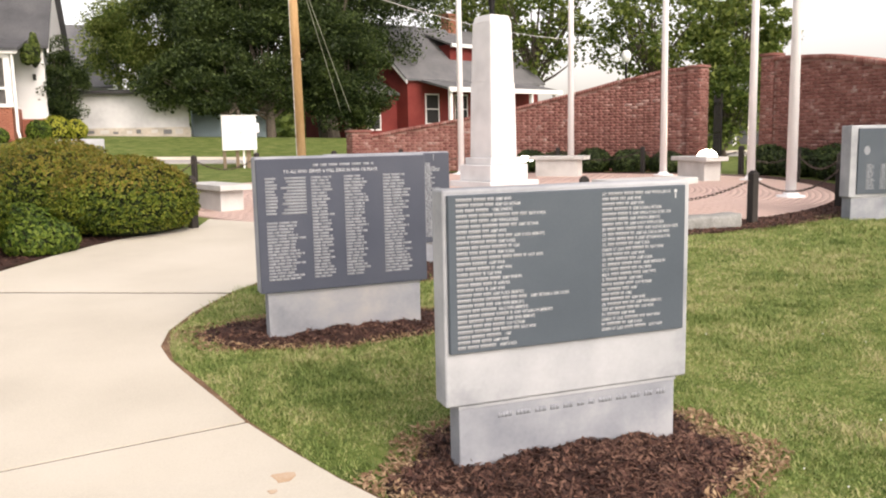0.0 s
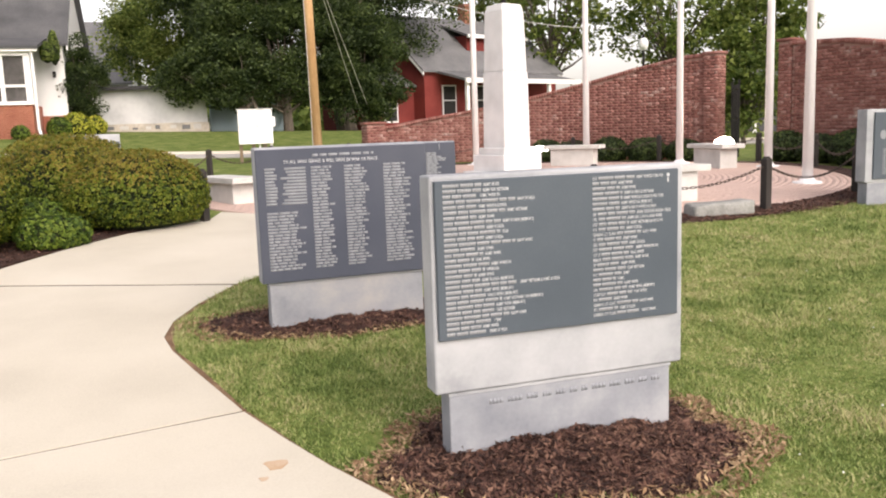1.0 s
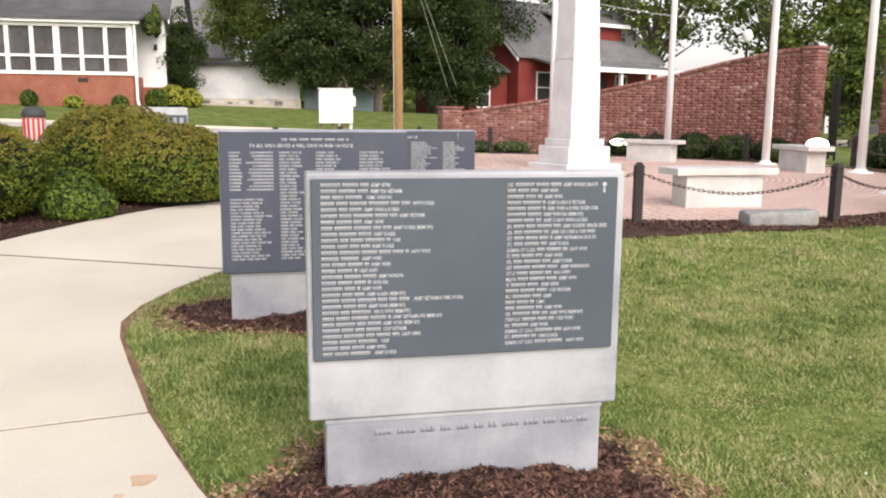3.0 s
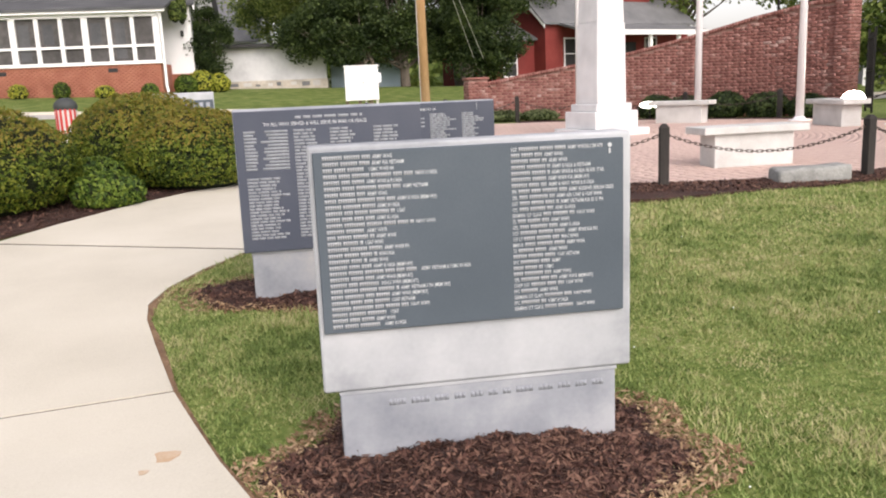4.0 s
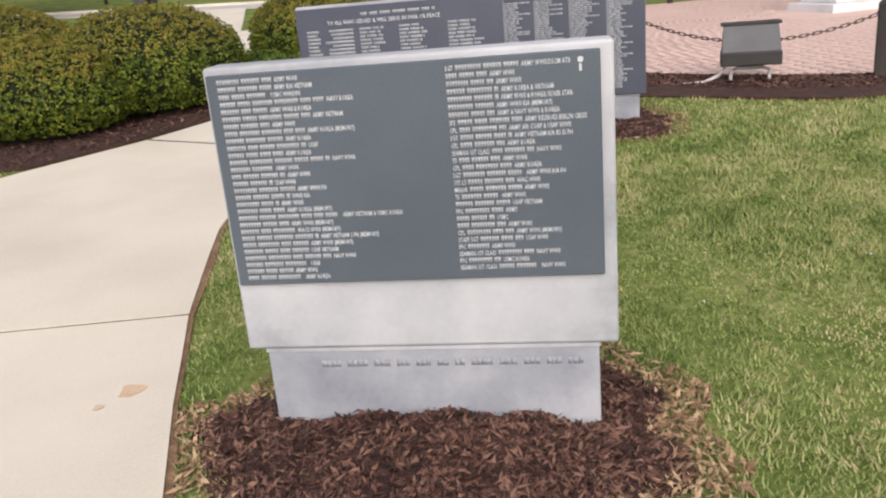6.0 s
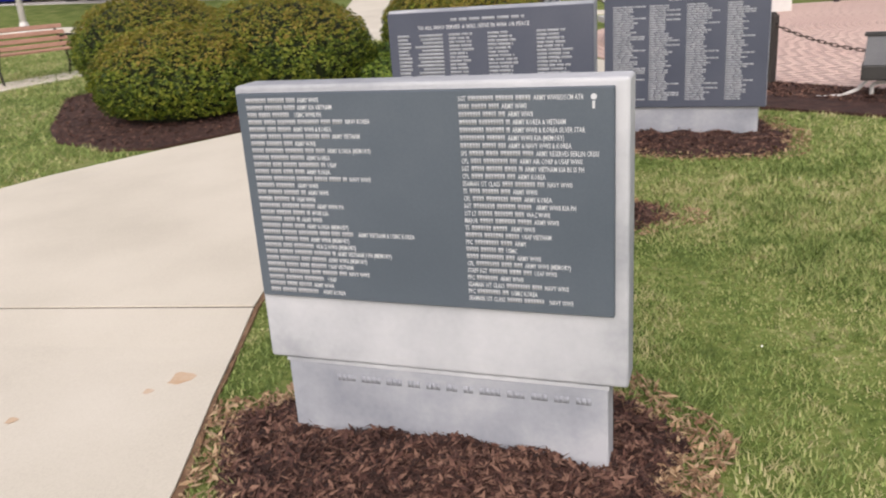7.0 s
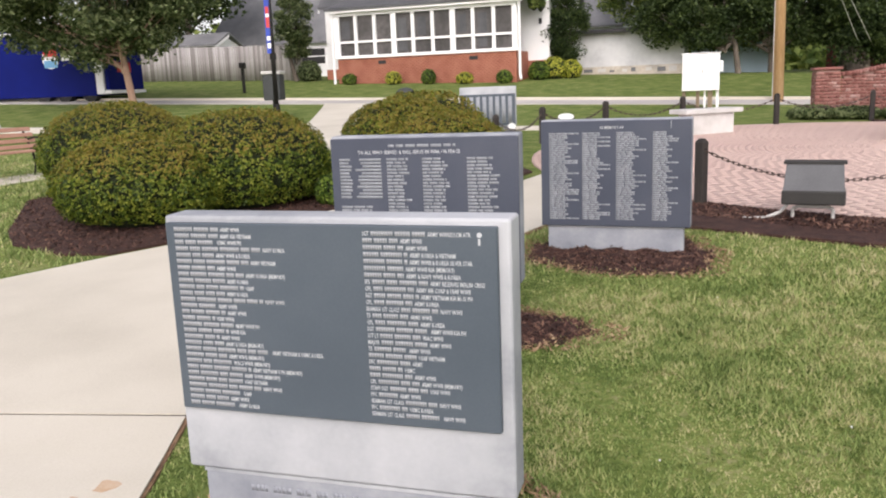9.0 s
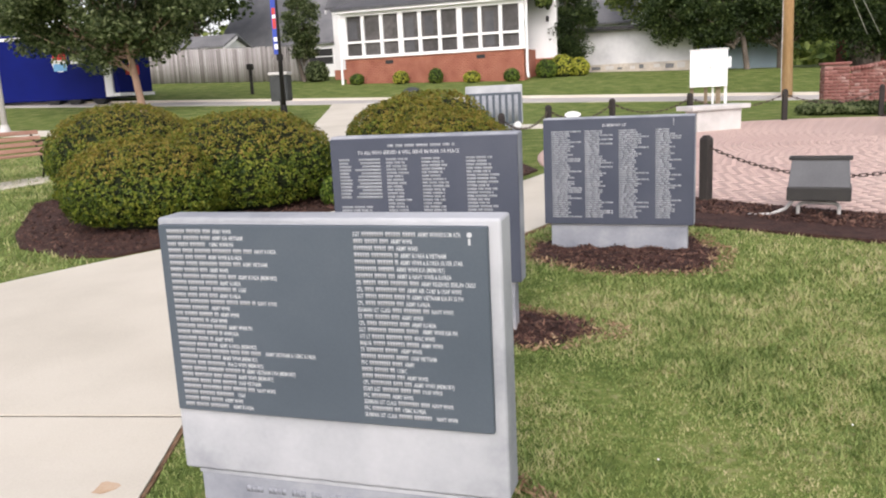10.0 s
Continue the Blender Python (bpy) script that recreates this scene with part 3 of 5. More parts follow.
MATS_A = (M_SLAB, M_BASE, M_PLATE)
tabA, plaqueA = tablet("memorial_tablet", 1.78, 3.222, 0.0, 2.6, 1.195, (0.327, 1.238), (-0.05, 0.327), (0.561, 1.216), 0.128, 1.076, MATS_A, "pale stone memorial tablet with a slate plaque, standing in mulch", plate_x=(-0.581, 0.559))
rng = np.random.default_rng(31)
FY = -0.0225
# each line: its length, a readable rank or nothing, and the readable words that end it
LEFT_LINES = [(0.249, "", "ARMY WWII"), (0.291, "", "ARMY KIA VIETNAM"), (0.252, "", "USMC WWII PH"), (0.41, "", "NAVY KOREA"), (0.282, "", "ARMY WWII & KOREA"), (0.374, "", "ARMY VIETNAM"), (0.224, "", "ARMY WWII"), (0.405, "", "ARMY KOREA (MEMORY)"), (0.268, "", "ARMY KOREA"), (0.286, "", "USAF"), (0.263, "", "ARMY KOREA"), (0.395, "", "NAVY WWII"), (0.216, "", "ARMY WWII"), (0.249, "", "ARMY WWII"), (0.2, "", "USAF WWII"), (0.295, "", "ARMY WWII PH"), (0.241, "", "WWII KIA"), (0.216, "", "ARMY WWII"), (0.305, "", "ARMY KOREA (MEMORY)"), (0.524, "", "ARMY VIETNAM & USMC KOREA"), (0.304, "", "ARMY WWII (MEMORY)"), (0.324, "", "WACS WWII (MEMORY)"), (0.443, "", "ARMY VIETNAM 3 PH (MEMORY)"), (0.358, "", "ARMY WWII (MEMORY)"), (0.307, "", "USAF VIETNAM"), (0.36, "", "NAVY WWII"), (0.243, "", "USAF"), (0.231, "", "ARMY WWII"), (0.271, "", "ARMY KOREA")]
RIGHT_LINES = [(0.355, "SGT", "ARMY WWII/DSCM ATR"), (0.197, "", "ARMY WWII"), (0.214, "", "ARMY WWII"), (0.305, "", "ARMY KOREA & VIETNAM"), (0.358, "", "ARMY WWII & KOREA SILVER STAR"), (0.3, "", "ARMY WWII KIA (MEMORY)"), (0.32, "", "ARMY & NAVY WWII & KOREA"), (0.396, "SP5", "ARMY RESERVES BERLIN CRISIS"), (0.349, "CPL", "ARMY AIR CORP & USAF WWII"), (0.354, "SGT", "ARMY VIETNAM KIA BS SS PH"), (0.246, "CPL", "ARMY KOREA"), (0.319, "SEAMAN 1ST CLASS", "NAVY WWII"), (0.22, "T5", "ARMY WWII"), (0.262, "CPL", "ARMY KOREA"), (0.33, "SGT", "ARMY WWII KIA PH"), (0.255, "1ST LT", "WAC WWII"), (0.28, "MAJOR", "ARMY WWII"), (0.21, "T5", "ARMY WWII"), (0.257, "", "USAF VIETNAM"), (0.184, "PFC", "ARMY"), (0.155, "", "USMC"), (0.225, "", "ARMY WWII"), (0.313, "CPL", "ARMY WWII (MEMORY)"), (0.27, "STAFF SGT", "USAF WWII"), (0.171, "PFC", "ARMY WWII"), (0.304, "SEAMAN 1ST CLASS", "NAVY WWII"), (0.212, "PFC", "USMC KOREA"), (0.317, "SEAMAN 1ST CLASS", "NAVY WWII")]
bars = []
for lines, x0, ztop, zlow in ((LEFT_LINES, -0.548, 1.188, 0.5775), (RIGHT_LINES, 0.129, 1.184, 0.59)):
    for k, (wide, rank, words) in enumerate(lines):
        wide *= 0.985
        z, x = ztop - k * (ztop - zlow) / (len(lines) - 1), x0
        if rank:
            x += span_x(line_text(rank, x, z, 0.0205, FY - 0.0004, M_INK, plaqueA, 0.62)) + 0.007
        tail = line_text(words, 0, z, 0.0205, FY - 0.0004, M_INK, plaqueA, 0.62)
        room = wide - span_x(tail)
        tail.matrix_local = pose(x0 + room, 0, 0)
        bar_words(x, z, x0 + room - 0.007 - x, 0.0145, FY, rng, bars, 0.0055, 0.0082)
tagged(part("inscription", many_boxes("inscription", bars), M_BAR, plaqueA, "plain engraved bars"), kind="stuff")
part("emblem", rod(bmesh.new(), (0.505, FY + 0.001, 1.191), (0.505, FY - 0.001, 1.191), 0.0085, 0.008, 10), M_INK, plaqueA, "small white scraped spot")
part("scratch", boxed(0.501, 0.508, FY - 0.001, FY, 1.16, 1.18), M_INK, plaqueA, "white scratch")
worn = []
bar_words(-0.36, 0.254, 0.86, 0.024, 0.00825, rng, worn, 0.02, 0.017)
tagged(part("carving", many_boxes("carving", worn), M_INK_F, tabA, "faint worn carving on the base"), kind="stuff")

tabB, plaqueB = tablet("memorial_tablet", 1.236, 5.545, 0.0, 4.5, 1.175, (0.445, 1.345), (0.05, 0.445), (0.449, 1.33), 0.13, 1.08, (M_BASE, M_BASE_B, M_PLATE_B), "dark slate memorial tablet with engraved columns on a grey base")
rng = np.random.default_rng(32)
line_text("TO ALL WHO SERVED & WILL SERVE IN WAR OR PEACE", -0.405, 1.235, 0.032, FY - 0.0004, M_INK, plaqueB, 0.80)
bars = []
bar_words(-0.21, 1.275, 0.42, 0.017, FY, rng, bars, 0.012)
for x0, wide, first in ((-0.53, 0.27, 1.195), (-0.225, 0.155, 1.195), (0.0, 0.17, 1.195), (0.275, 0.21, 1.195)):
    z = first
    for k in range(33):
        if not (x0 < -0.5 and k in (12, 13)):
            ln = wide * rng.uniform(0.62, 1.0)
            if x0 < -0.5 and k < 12:
                bars.append((x0, x0 + 0.06 + 0.02 * rng.uniform(), FY - 0.0012, FY + 0.001, z, z + 0.0148))
                bars.append((x0 + 0.26 - 0.11 - 0.05 * rng.uniform(), x0 + 0.27, FY - 0.0012, FY + 0.001, z, z + 0.0148))
            else:
                bar_words(x0, z, ln, 0.0148, FY, rng, bars, 0.006)
        z -= 0.0208
tagged(part("inscription", many_boxes("inscription", bars), M_INK_B, plaqueB, "plain engraved bars"), kind="stuff")

tabC, plaqueC = tablet("memorial_tablet", 2.09, 7.692, 0.0, 0.0, 1.213, (0.43, 1.312), (0.1, 0.43), (0.434, 1.3), 0.14, 1.11, (M_BASE, M_BASE, M_PLATE_B), "dark slate memorial tablet on a pale grey base beside the plaza")
rng = np.random.default_rng(33)
line_text("IN MEMORY OF", -0.115, 1.233, 0.034, FY - 0.0004, M_INK, plaqueC, 0.80)
bars = []
for x0, wide in ((-0.535, 0.26), (-0.26, 0.24), (0.015, 0.25), (0.305, 0.21)):
    z = 1.193
    for k in range(42):
        bar_words(x0, z, wide * rng.choice((0.5, 0.55, 0.6, 0.72, 0.95)), 0.0142, FY, rng, bars, 0.004)
        z -= 0.0172
bars.append((0.44, 0.447, FY - 0.0012, FY + 0.001, 1.228, 1.288))
tagged(part("inscription", many_boxes("inscription", bars), M_INK_B, plaqueC, "plain engraved bars"), kind="stuff")

tabD, plaqueD = tablet("memorial_tablet", 9.08, 8.5, 0.0, -8.0, 1.24, (0.56, 1.49), (0.1, 0.56), (0.6, 1.45), 0.2, 1.16, MATS_A, "pale stone memorial tablet with a green slate plaque and small emblems", plate_x=(-0.52, 0.52))
part("flag_decal", boxed(-0.13, -0.02, FY - 0.003, FY + 0.001, 1.335, 1.435), M_LOGO_R, plaqueD, "small striped flag emblem")
part("flag_decal", boxed(-0.13, -0.085, FY - 0.005, FY + 0.001, 1.385, 1.435), M_BANNER, plaqueD)
part("seal", boxed(0.02, 0.15, FY - 0.003, FY + 0.001, 1.335, 1.435, bevel=0.001), M_YELLOW, plaqueD, "small yellow emblem")
ov = bmesh.new()
bmesh.ops.create_circle(ov, cap_ends=True, segments=20, radius=0.045, matrix=Matrix.Translation((-0.4, FY - 0.002, 1.165)) @ Matrix.Rotation(radians(90), 4, "X") @ Matrix.Diagonal((1, 1.3, 1, 1)))
part("seal", ov, M_INK_B, plaqueD, "pale oval emblem")
rng = np.random.default_rng(34)
bars = []
for x0 in (-0.4, -0.2, 0.0, 0.2):
    for k in range(16):
        bar_words(x0, 0.975 - 0.021 * k, 0.13 * rng.uniform(0.6, 1), 0.012, FY, rng, bars, 0.006)
tagged(part("inscription", many_boxes("inscription", bars), M_INK_B, plaqueD, "plain engraved bars"), kind="stuff")

tabE, plaqueE = tablet("memorial_tablet", -1.72, 17.2, gz(-1.72, 17.2), 12.0, 1.15, (0.3, 1.08), (-0.02, 0.3), (0.3, 0.93), 0.15, 1.05, MATS_A, "far pale stone tablet with a ribbed slate plaque", plate_x=(-0.555, 0.555))
bars = [(-0.5 + 0.13 * k, -0.42 + 0.13 * k, FY - 0.0012, FY + 0.001, 0.34, 0.88) for k in range(8)]
tagged(part("inscription", many_boxes("inscription", bars), M_INK_B, plaqueE, "columns of plain bars"), kind="stuff")


# ---- posts and chains ----
def post_thing():
    t = thing("chain_post", 0, 0, 0, 0, "black square wooden post carrying a sagging chain", "post", "posts round the plaza")
    bm = boxed(-0.05, 0.05, -0.05, 0.05, -0.05, 0.655, bevel=0.006)
    part("shaft", bm, M_POST, t)
    cap = bmesh.new()
    rod(cap, (0, 0, 0.655), (0, 0, 0.692), 0.068, 0.03, 4)
    bmesh.ops.rotate(cap, verts=cap.verts[:], cent=(0, 0, 0), matrix=Matrix.Rotation(radians(45), 3, "Z"))
    part("cap", cap, M_POST, t)
    ring = bmesh.new()
    rod(ring, (-0.058, 0, 0.585), (0.058, 0, 0.585), 0.012, 0.012, 8)
    part("staple", ring, M_IRON, t)
    return t


POST_SPOTS = [(0.32, 11.0), (2.70, 9.75), (4.78, 8.86), (7.11, 8.76), (9.3, 9.62), on_ring(-34, R_POST), on_ring(-13, R_POST), on_ring(9, 6.7), on_ring(33, 6.7), on_ring(53, 6.7), on_ring(73, 6.7), on_ring(90, 6.7), (3.9, 20.5), (1.95, 19.9), (0.5, 18.3), (-0.42, 16.4), (-0.75, 14.3)]
first_post = post_thing()
for k, (px, py) in enumerate(POST_SPOTS):
    m = pose(px, py, gz(px, py), 0, 0, math.degrees(math.atan2(py - PLAZA.y, px - PLAZA.x)) + 90)
    if k == 0:
        first_post.matrix_world = m
    else:
        copy_thing(first_post, m)


def chain(a, b, sag, links, r=0.011):
    a, b = Vector(a), Vector(b)
    bm = bmesh.new()
    for k in range(links):
        t0, t1 = k / links, (k + 1) / links
        p = [a.lerp(b, t) + Vector((0, 0, -sag * 4 * t * (1 - t))) for t in (t0, t1)]
        along = p[1] - p[0]
        up = along.normalized().cross(Vector((0, 0, 1))) if k % 2 else Vector((0, 0, 1))
        s = up.normalized() * r * 1.5
        q0, q1 = p[0] - along * 0.15, p[1] + along * 0.15
        for d in (s, -s):
            rod(bm, q0 + d, q1 + d, r * 0.55, r * 0.55, 5)
        rod(bm, q0 - s, q0 + s, r * 0.55, r * 0.55, 5)
        rod(bm, q1 - s, q1 + s, r * 0.55, r * 0.55, 5)
    return tagged(part("chain", bm, M_CHAIN), "dark rusty chain hung between two posts", "chain", "chains round the plaza")


for k in range(1, len(POST_SPOTS) - 1):
    (x0, y0), (x1, y1) = POST_SPOTS[k], POST_SPOTS[k + 1]
    if k == 0 or abs(x0 - x1) + abs(y0 - y1) > 4.5:
        continue
    near = y0 < 10
    chain((x0, y0, gz(x0, y0) + 0.585), (x1, y1, gz(x1, y1) + 0.585), 0.24, 40 if near else 16, 0.0085 if near else 0.011)


# ---- benches, obelisk, flagpoles ----
def stone_bench():
    t = thing("stone_bench", 0, 0, 0, 0, "pale concrete bench with a thick seat slab on a solid block", "bench", "stone benches on the plaza")
    part("seat", boxed(-0.7, 0.7, -0.26, 0.26, 0.40, 0.49, bevel=0.012, seg=2), M_BENCH, t)
    part("support", boxed(-0.53, 0.53, -0.19, 0.19, -0.05, 0.398, bevel=0.012, seg=2), M_BENCH, t)
    return t


first_bench = stone_bench()
for k, (px, py, rz) in enumerate(((6.34, 10.05, 3), (8.95, 18.15, -44), (10.65, 14.95, 86), (0.73, 13.35, -68), (2.5, 18.1, 42))):
    m = pose(px, py, gz(px, py) + (-0.08 if k == 3 else 0.02), 0, 0, rz)
    if k == 0:
        first_bench.matrix_world = m
    else:
        copy_thing(first_bench, m)

ob = thing("obelisk", 6.24, 15.55, gz(6.24, 15.55) + 0.015, 19, "white stone obelisk on a stepped plinth with a dark finial", "obelisk")
part("step", boxed(-0.64, 0.64, -0.64, 0.64, -0.06, 0.12, bevel=0.01), M_MARBLE, ob)
part("plinth", boxed(-0.49, 0.49, -0.49, 0.49, 0.12, 0.44, bevel=0.015), M_MARBLE, ob)
part("plinth", boxed(-0.41, 0.41, -0.41, 0.41, 0.44, 0.58, bevel=0.015), M_MARBLE, ob)


def block4(z0, z1, w0, w1):
    bm = bmesh.new()
    bmesh.ops.create_cone(bm, cap_ends=True, segments=4, radius1=w0 * 2**0.5, radius2=w1 * 2**0.5, depth=z1 - z0, matrix=Matrix.Translation((0, 0, (z0 + z1) / 2)) @ Matrix.Rotation(radians(45), 4, "Z"))
    bmesh.ops.bevel(bm, geom=bm.edges[:], offset=0.012, segments=2, affect="EDGES")
    return bm


part("shaft", block4(0.58, 2.05, 0.335, 0.315), M_MARBLE, ob)
part("shaft", block4(2.052, 3.2, 0.305, 0.275), M_MARBLE, ob)
part("cap", block4(3.2, 3.34, 0.275, 0.235), M_MARBLE, ob)
fin = bmesh.new()
rod(fin, (0, 0, 3.33), (0, 0, 3.42), 0.1, 0.05, 12)
rod(fin, (0, 0, 3.42), (0, 0, 3.7), 0.045, 0.08, 12)
part("finial", fin, M_IRON, ob, "dark metal finial")

pole = thing("flagpole", 0, 0, 0, 0, "tall white painted flagpole on a round foot", "flagpole", "flagpoles behind the obelisk")
part("shaft", rod(bmesh.new(), (0, 0, 0), (0, 0, 9.0), 0.085, 0.05, 16), M_POLE, pole, smooth=True)
ft = bmesh.new()
rod(ft, (0, 0, -0.02), (0, 0, 0.03), 0.24, 0.22, 20)
rod(ft, (0, 0, 0.03), (0, 0, 0.09), 0.14, 0.095, 20)
part("foot", ft, M_POLE, pole)
for k, (px, py) in enumerate(((9.85, 19.3), (11.07, 16.93), (11.5, 14.35), (9.72, 11.1), (7.3, 20.6))):
    m = pose(px, py, gz(px, py) + 0.018)
    if k == 0:
        pole.matrix_world = m
    else:
        copy_thing(pole, m)

blk = thing("stone_block", 6.36, 8.66, gz(6.36, 8.66) + 0.03, -4, "low grey stone block lying on the mulch bed", "stone block")
rock = boxed(-0.4, 0.4, -0.16, 0.16, -0.04, 0.15, bevel=0.04, seg=3)
bmesh.ops.subdivide_edges(rock, edges=rock.edges[:], cuts=2, use_grid_fill=True)
for v in rock.verts:
    v.co += Vector((1, 1, 1)) * 0.022 * noise.noise(v.co * 6) + Vector((0, 0, 0.03 * v.co.x))
part("body", rock, M_ROCK, blk, smooth=True)


# ---- floodlights ----
fl = thing("floodlight", 3.71, 9.05, gz(3.71, 9.05) + 0.03, -6, "dark box floodlight tilted on a tubular ground stand", "floodlight")
part("housing", boxed(-0.265, 0.265, -0.16, 0.15, 0.145, 0.27, bevel=0.012, seg=2), M_LAMPCASE, fl)
hd = bmesh.new()
box(hd, -0.255, 0.255, -0.155, 0.15, 0.265, 0.5, bevel=0.008)
for v in hd.verts:
    if v.co.z > 0.4:
        v.co.y = 0.09 + v.co.y * 0.4
        v.co.x *= 0.94
part("back_cover", hd, M_LAMPBACK, fl, "smooth grey sloping back")
rimb = bmesh.new()
box(rimb, -0.265, 0.265, 0.02, 0.2, 0.15, 0.175, bevel=0.004)
part("hood", rimb, M_LAMPCASE, fl).matrix_local = pose(0, 0, 0.345)
st = bmesh.new()
tube(st, [(-0.17, 0, 0), (-0.17, 0, 0.09), (-0.12, 0, 0.11), (0.12, 0, 0.11), (0.17, 0, 0.09), (0.17, 0, 0)], 0.017, 8)
tube(st, [(-0.1, 0, 0.11), (-0.1, 0, 0.18)], 0.01)
tube(st, [(0.1, 0, 0.11), (0.1, 0, 0.18)], 0.01)
part("stand", st, M_CONDUIT, fl, "grey tubular stand")
cb = bmesh.new()
tube(cb, [(-0.2, 0.02, 0.18), (-0.22, 0.02, 0.12), (-0.28, 0.0, 0.05), (-0.4, -0.05, 0.0), (-0.6, -0.06, -0.01)], 0.016, 8)
part("conduit", cb, M_CONDUIT, fl, "bent grey conduit")


def flood(x, y, z, mat, r, label, flat=1.0):
    t = thing("floodlight", x, y, gz(x, y), math.degrees(math.atan2(y, x)) - 90, label, "floodlight")
    top = z - gz(x, y)
    part("stem", rod(bmesh.new(), (0, 0, 0), (0, 0, top - r * 0.4), 0.03, 0.03, 8), M_IRON, t)
    hb = bmesh.new()
    rod(hb, (0, 0.12, top), (0, -0.02, top), r * 0.6, r, 14)
    for v in hb.verts:
        v.co.z = top - 0.03 + (v.co.z - top) * flat
    part("housing", hb, M_LAMPCASE, t)
    g = bmesh.new()
    rod(g, (0, -0.021, top), (0, -0.03, top), r * 0.95, r * 0.95, 14)
    for v in g.verts:
        v.co.z = top + (v.co.z - top) * flat
    part("lens", g, mat, t, "lit glass front")
    return t


flood(12.4, 17.1, 0.86, M_FLOOD, 0.24, "lit floodlight glaring behind a stone bench", 0.7)
flood(9.32, 21.05, 0.8, M_FLOOD_W, 0.27, "lit white floodlight, wide and flat, behind a stone bench", 0.35)


flood(-0.65, 20.0, 0.8, M_GLOBE, 0.2, "small pale floodlight on the lawn beyond the posts", 0.4)
flood(-0.78, 15.5, 0.84, M_GLOBE, 0.075, "small pale lamp beside a chain post", 1.0)


def loose_chips(name, spots, seed, parent_bed, size=0.024):
    """Bark splinters lying on a bed at the given places in plan."""
    rng = np.random.default_rng(seed)
    k = len(spots)
    c = np.column_stack([spots, ground_at(spots[:, 0], spots[:, 1]) + 0.034 + rng.uniform(0, 0.01, k)])
    t, tilt = rng.uniform(0, 2 * np.pi, k), rng.normal(0, 0.4, k)
    u = np.stack([np.cos(t) * np.cos(tilt), np.sin(t) * np.cos(tilt), np.sin(tilt)], 1)
    s = np.stack([-np.sin(t), np.cos(t), rng.normal(0, 0.4, k)], 1)
    n3 = np.cross(u, s)
    lg, wd, th = ((q * rng.uniform(0.5, 1.5, k))[:, None] for q in (size, 0.007, 0.003))
    v = np.stack([c - u * lg, c + s * wd, c + n3 * th, c - s * wd, c + u * lg], 1)
    f = np.array([(0, 1, 2), (0, 2, 3), (4, 2, 1), (4, 3, 2)])
    return tagged(part(name, np_mesh(name, v.reshape(-1, 3), (np.arange(k)[:, None, None] * 5 + f).reshape(-1, 3)), M_CHIP, parent_bed), kind="stuff")


rng = np.random.default_rng(55)
ang, rad = np.radians(rng.uniform(-126, -45, 9000)), rng.uniform(R_PAVE + 0.03, 6.75, 9000)
loose_chips("chips", np.stack([PLAZA.x + rad * np.cos(ang), PLAZA.y + rad * np.sin(ang)], 1), 56, bed, 0.028)
spots = np.stack([rng.uniform(-6, 0.6, 16000), rng.uniform(6.7, 12, 16000)], 1)
spots = spots[in_polygon(spots[:, 0], spots[:, 1], BED_LEFT)]


# ---- shrubs ----
def shrub(name, x, y, domes, leaves, size, mat, tip, label, seed, group=""):
    """A clipped shrub: overlapping domes (dx, dy, rx, ry, height) of small leaves over a core painted dark as inner
    shade.
    """
    rng = np.random.default_rng(seed)
    z = gz(x, y)
    t = thing(name, x, y, z, 0, label, "shrub", group)
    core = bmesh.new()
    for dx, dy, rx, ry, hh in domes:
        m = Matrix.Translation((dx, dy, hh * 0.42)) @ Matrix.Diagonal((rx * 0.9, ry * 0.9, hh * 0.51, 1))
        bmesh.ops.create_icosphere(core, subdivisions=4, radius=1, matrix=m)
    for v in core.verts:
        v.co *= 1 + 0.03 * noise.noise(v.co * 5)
    part("inside", core, M_SHRUB_SHADE, t)
    P, N = [], []
    area = sum(d[2] * d[4] for d in domes)
    for dx, dy, rx, ry, hh in domes:
        k = int(leaves * rx * hh / area)
        d = rng.normal(0, 1, (k, 3))
        d /= np.linalg.norm(d, axis=1, keepdims=True)
        lump = np.array([1 + 0.06 * noise.noise(Vector(q) * 2.2 + Vector((x + dx, y, 0))) + 0.06 * noise.noise(Vector(q) * 8 + Vector((dx, 3, x))) for q in d])
        r = lump * rng.uniform(0.94, 1.03, k)
        c = np.stack([dx + d[:, 0] * rx * r, dy + d[:, 1] * ry * r, hh * 0.42 + d[:, 2] * hh * 0.58 * r], 1)
        n = d / np.array([rx, ry, hh * 0.58])
        ok = c[:, 2] > 0.04 + 0.04 * (hh > 0.8)
        # gaps among the twigs, where the core's painted shade shows
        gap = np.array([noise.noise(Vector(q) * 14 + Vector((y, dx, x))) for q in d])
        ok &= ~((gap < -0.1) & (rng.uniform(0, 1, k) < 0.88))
        for ex, ey, qx, qy, qh in domes:
            if (ex, ey) != (dx, dy):
                ok &= ((c[:, 0] - ex) / qx) ** 2 + ((c[:, 1] - ey) / qy) ** 2 + ((c[:, 2] - qh * 0.42) / (qh * 0.58)) ** 2 > 0.82
        P.append(c[ok])
        N.append(n[ok])
    P, N = np.concatenate(P), np.concatenate(N)
    N /= np.linalg.norm(N, axis=1, keepdims=True)
    # bronze tips; their paler colour also paints light onto the upward sides
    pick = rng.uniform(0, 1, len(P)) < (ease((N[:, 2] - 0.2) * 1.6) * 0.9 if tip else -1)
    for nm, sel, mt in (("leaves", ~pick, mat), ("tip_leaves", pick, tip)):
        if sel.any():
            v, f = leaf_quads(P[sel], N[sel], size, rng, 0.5)
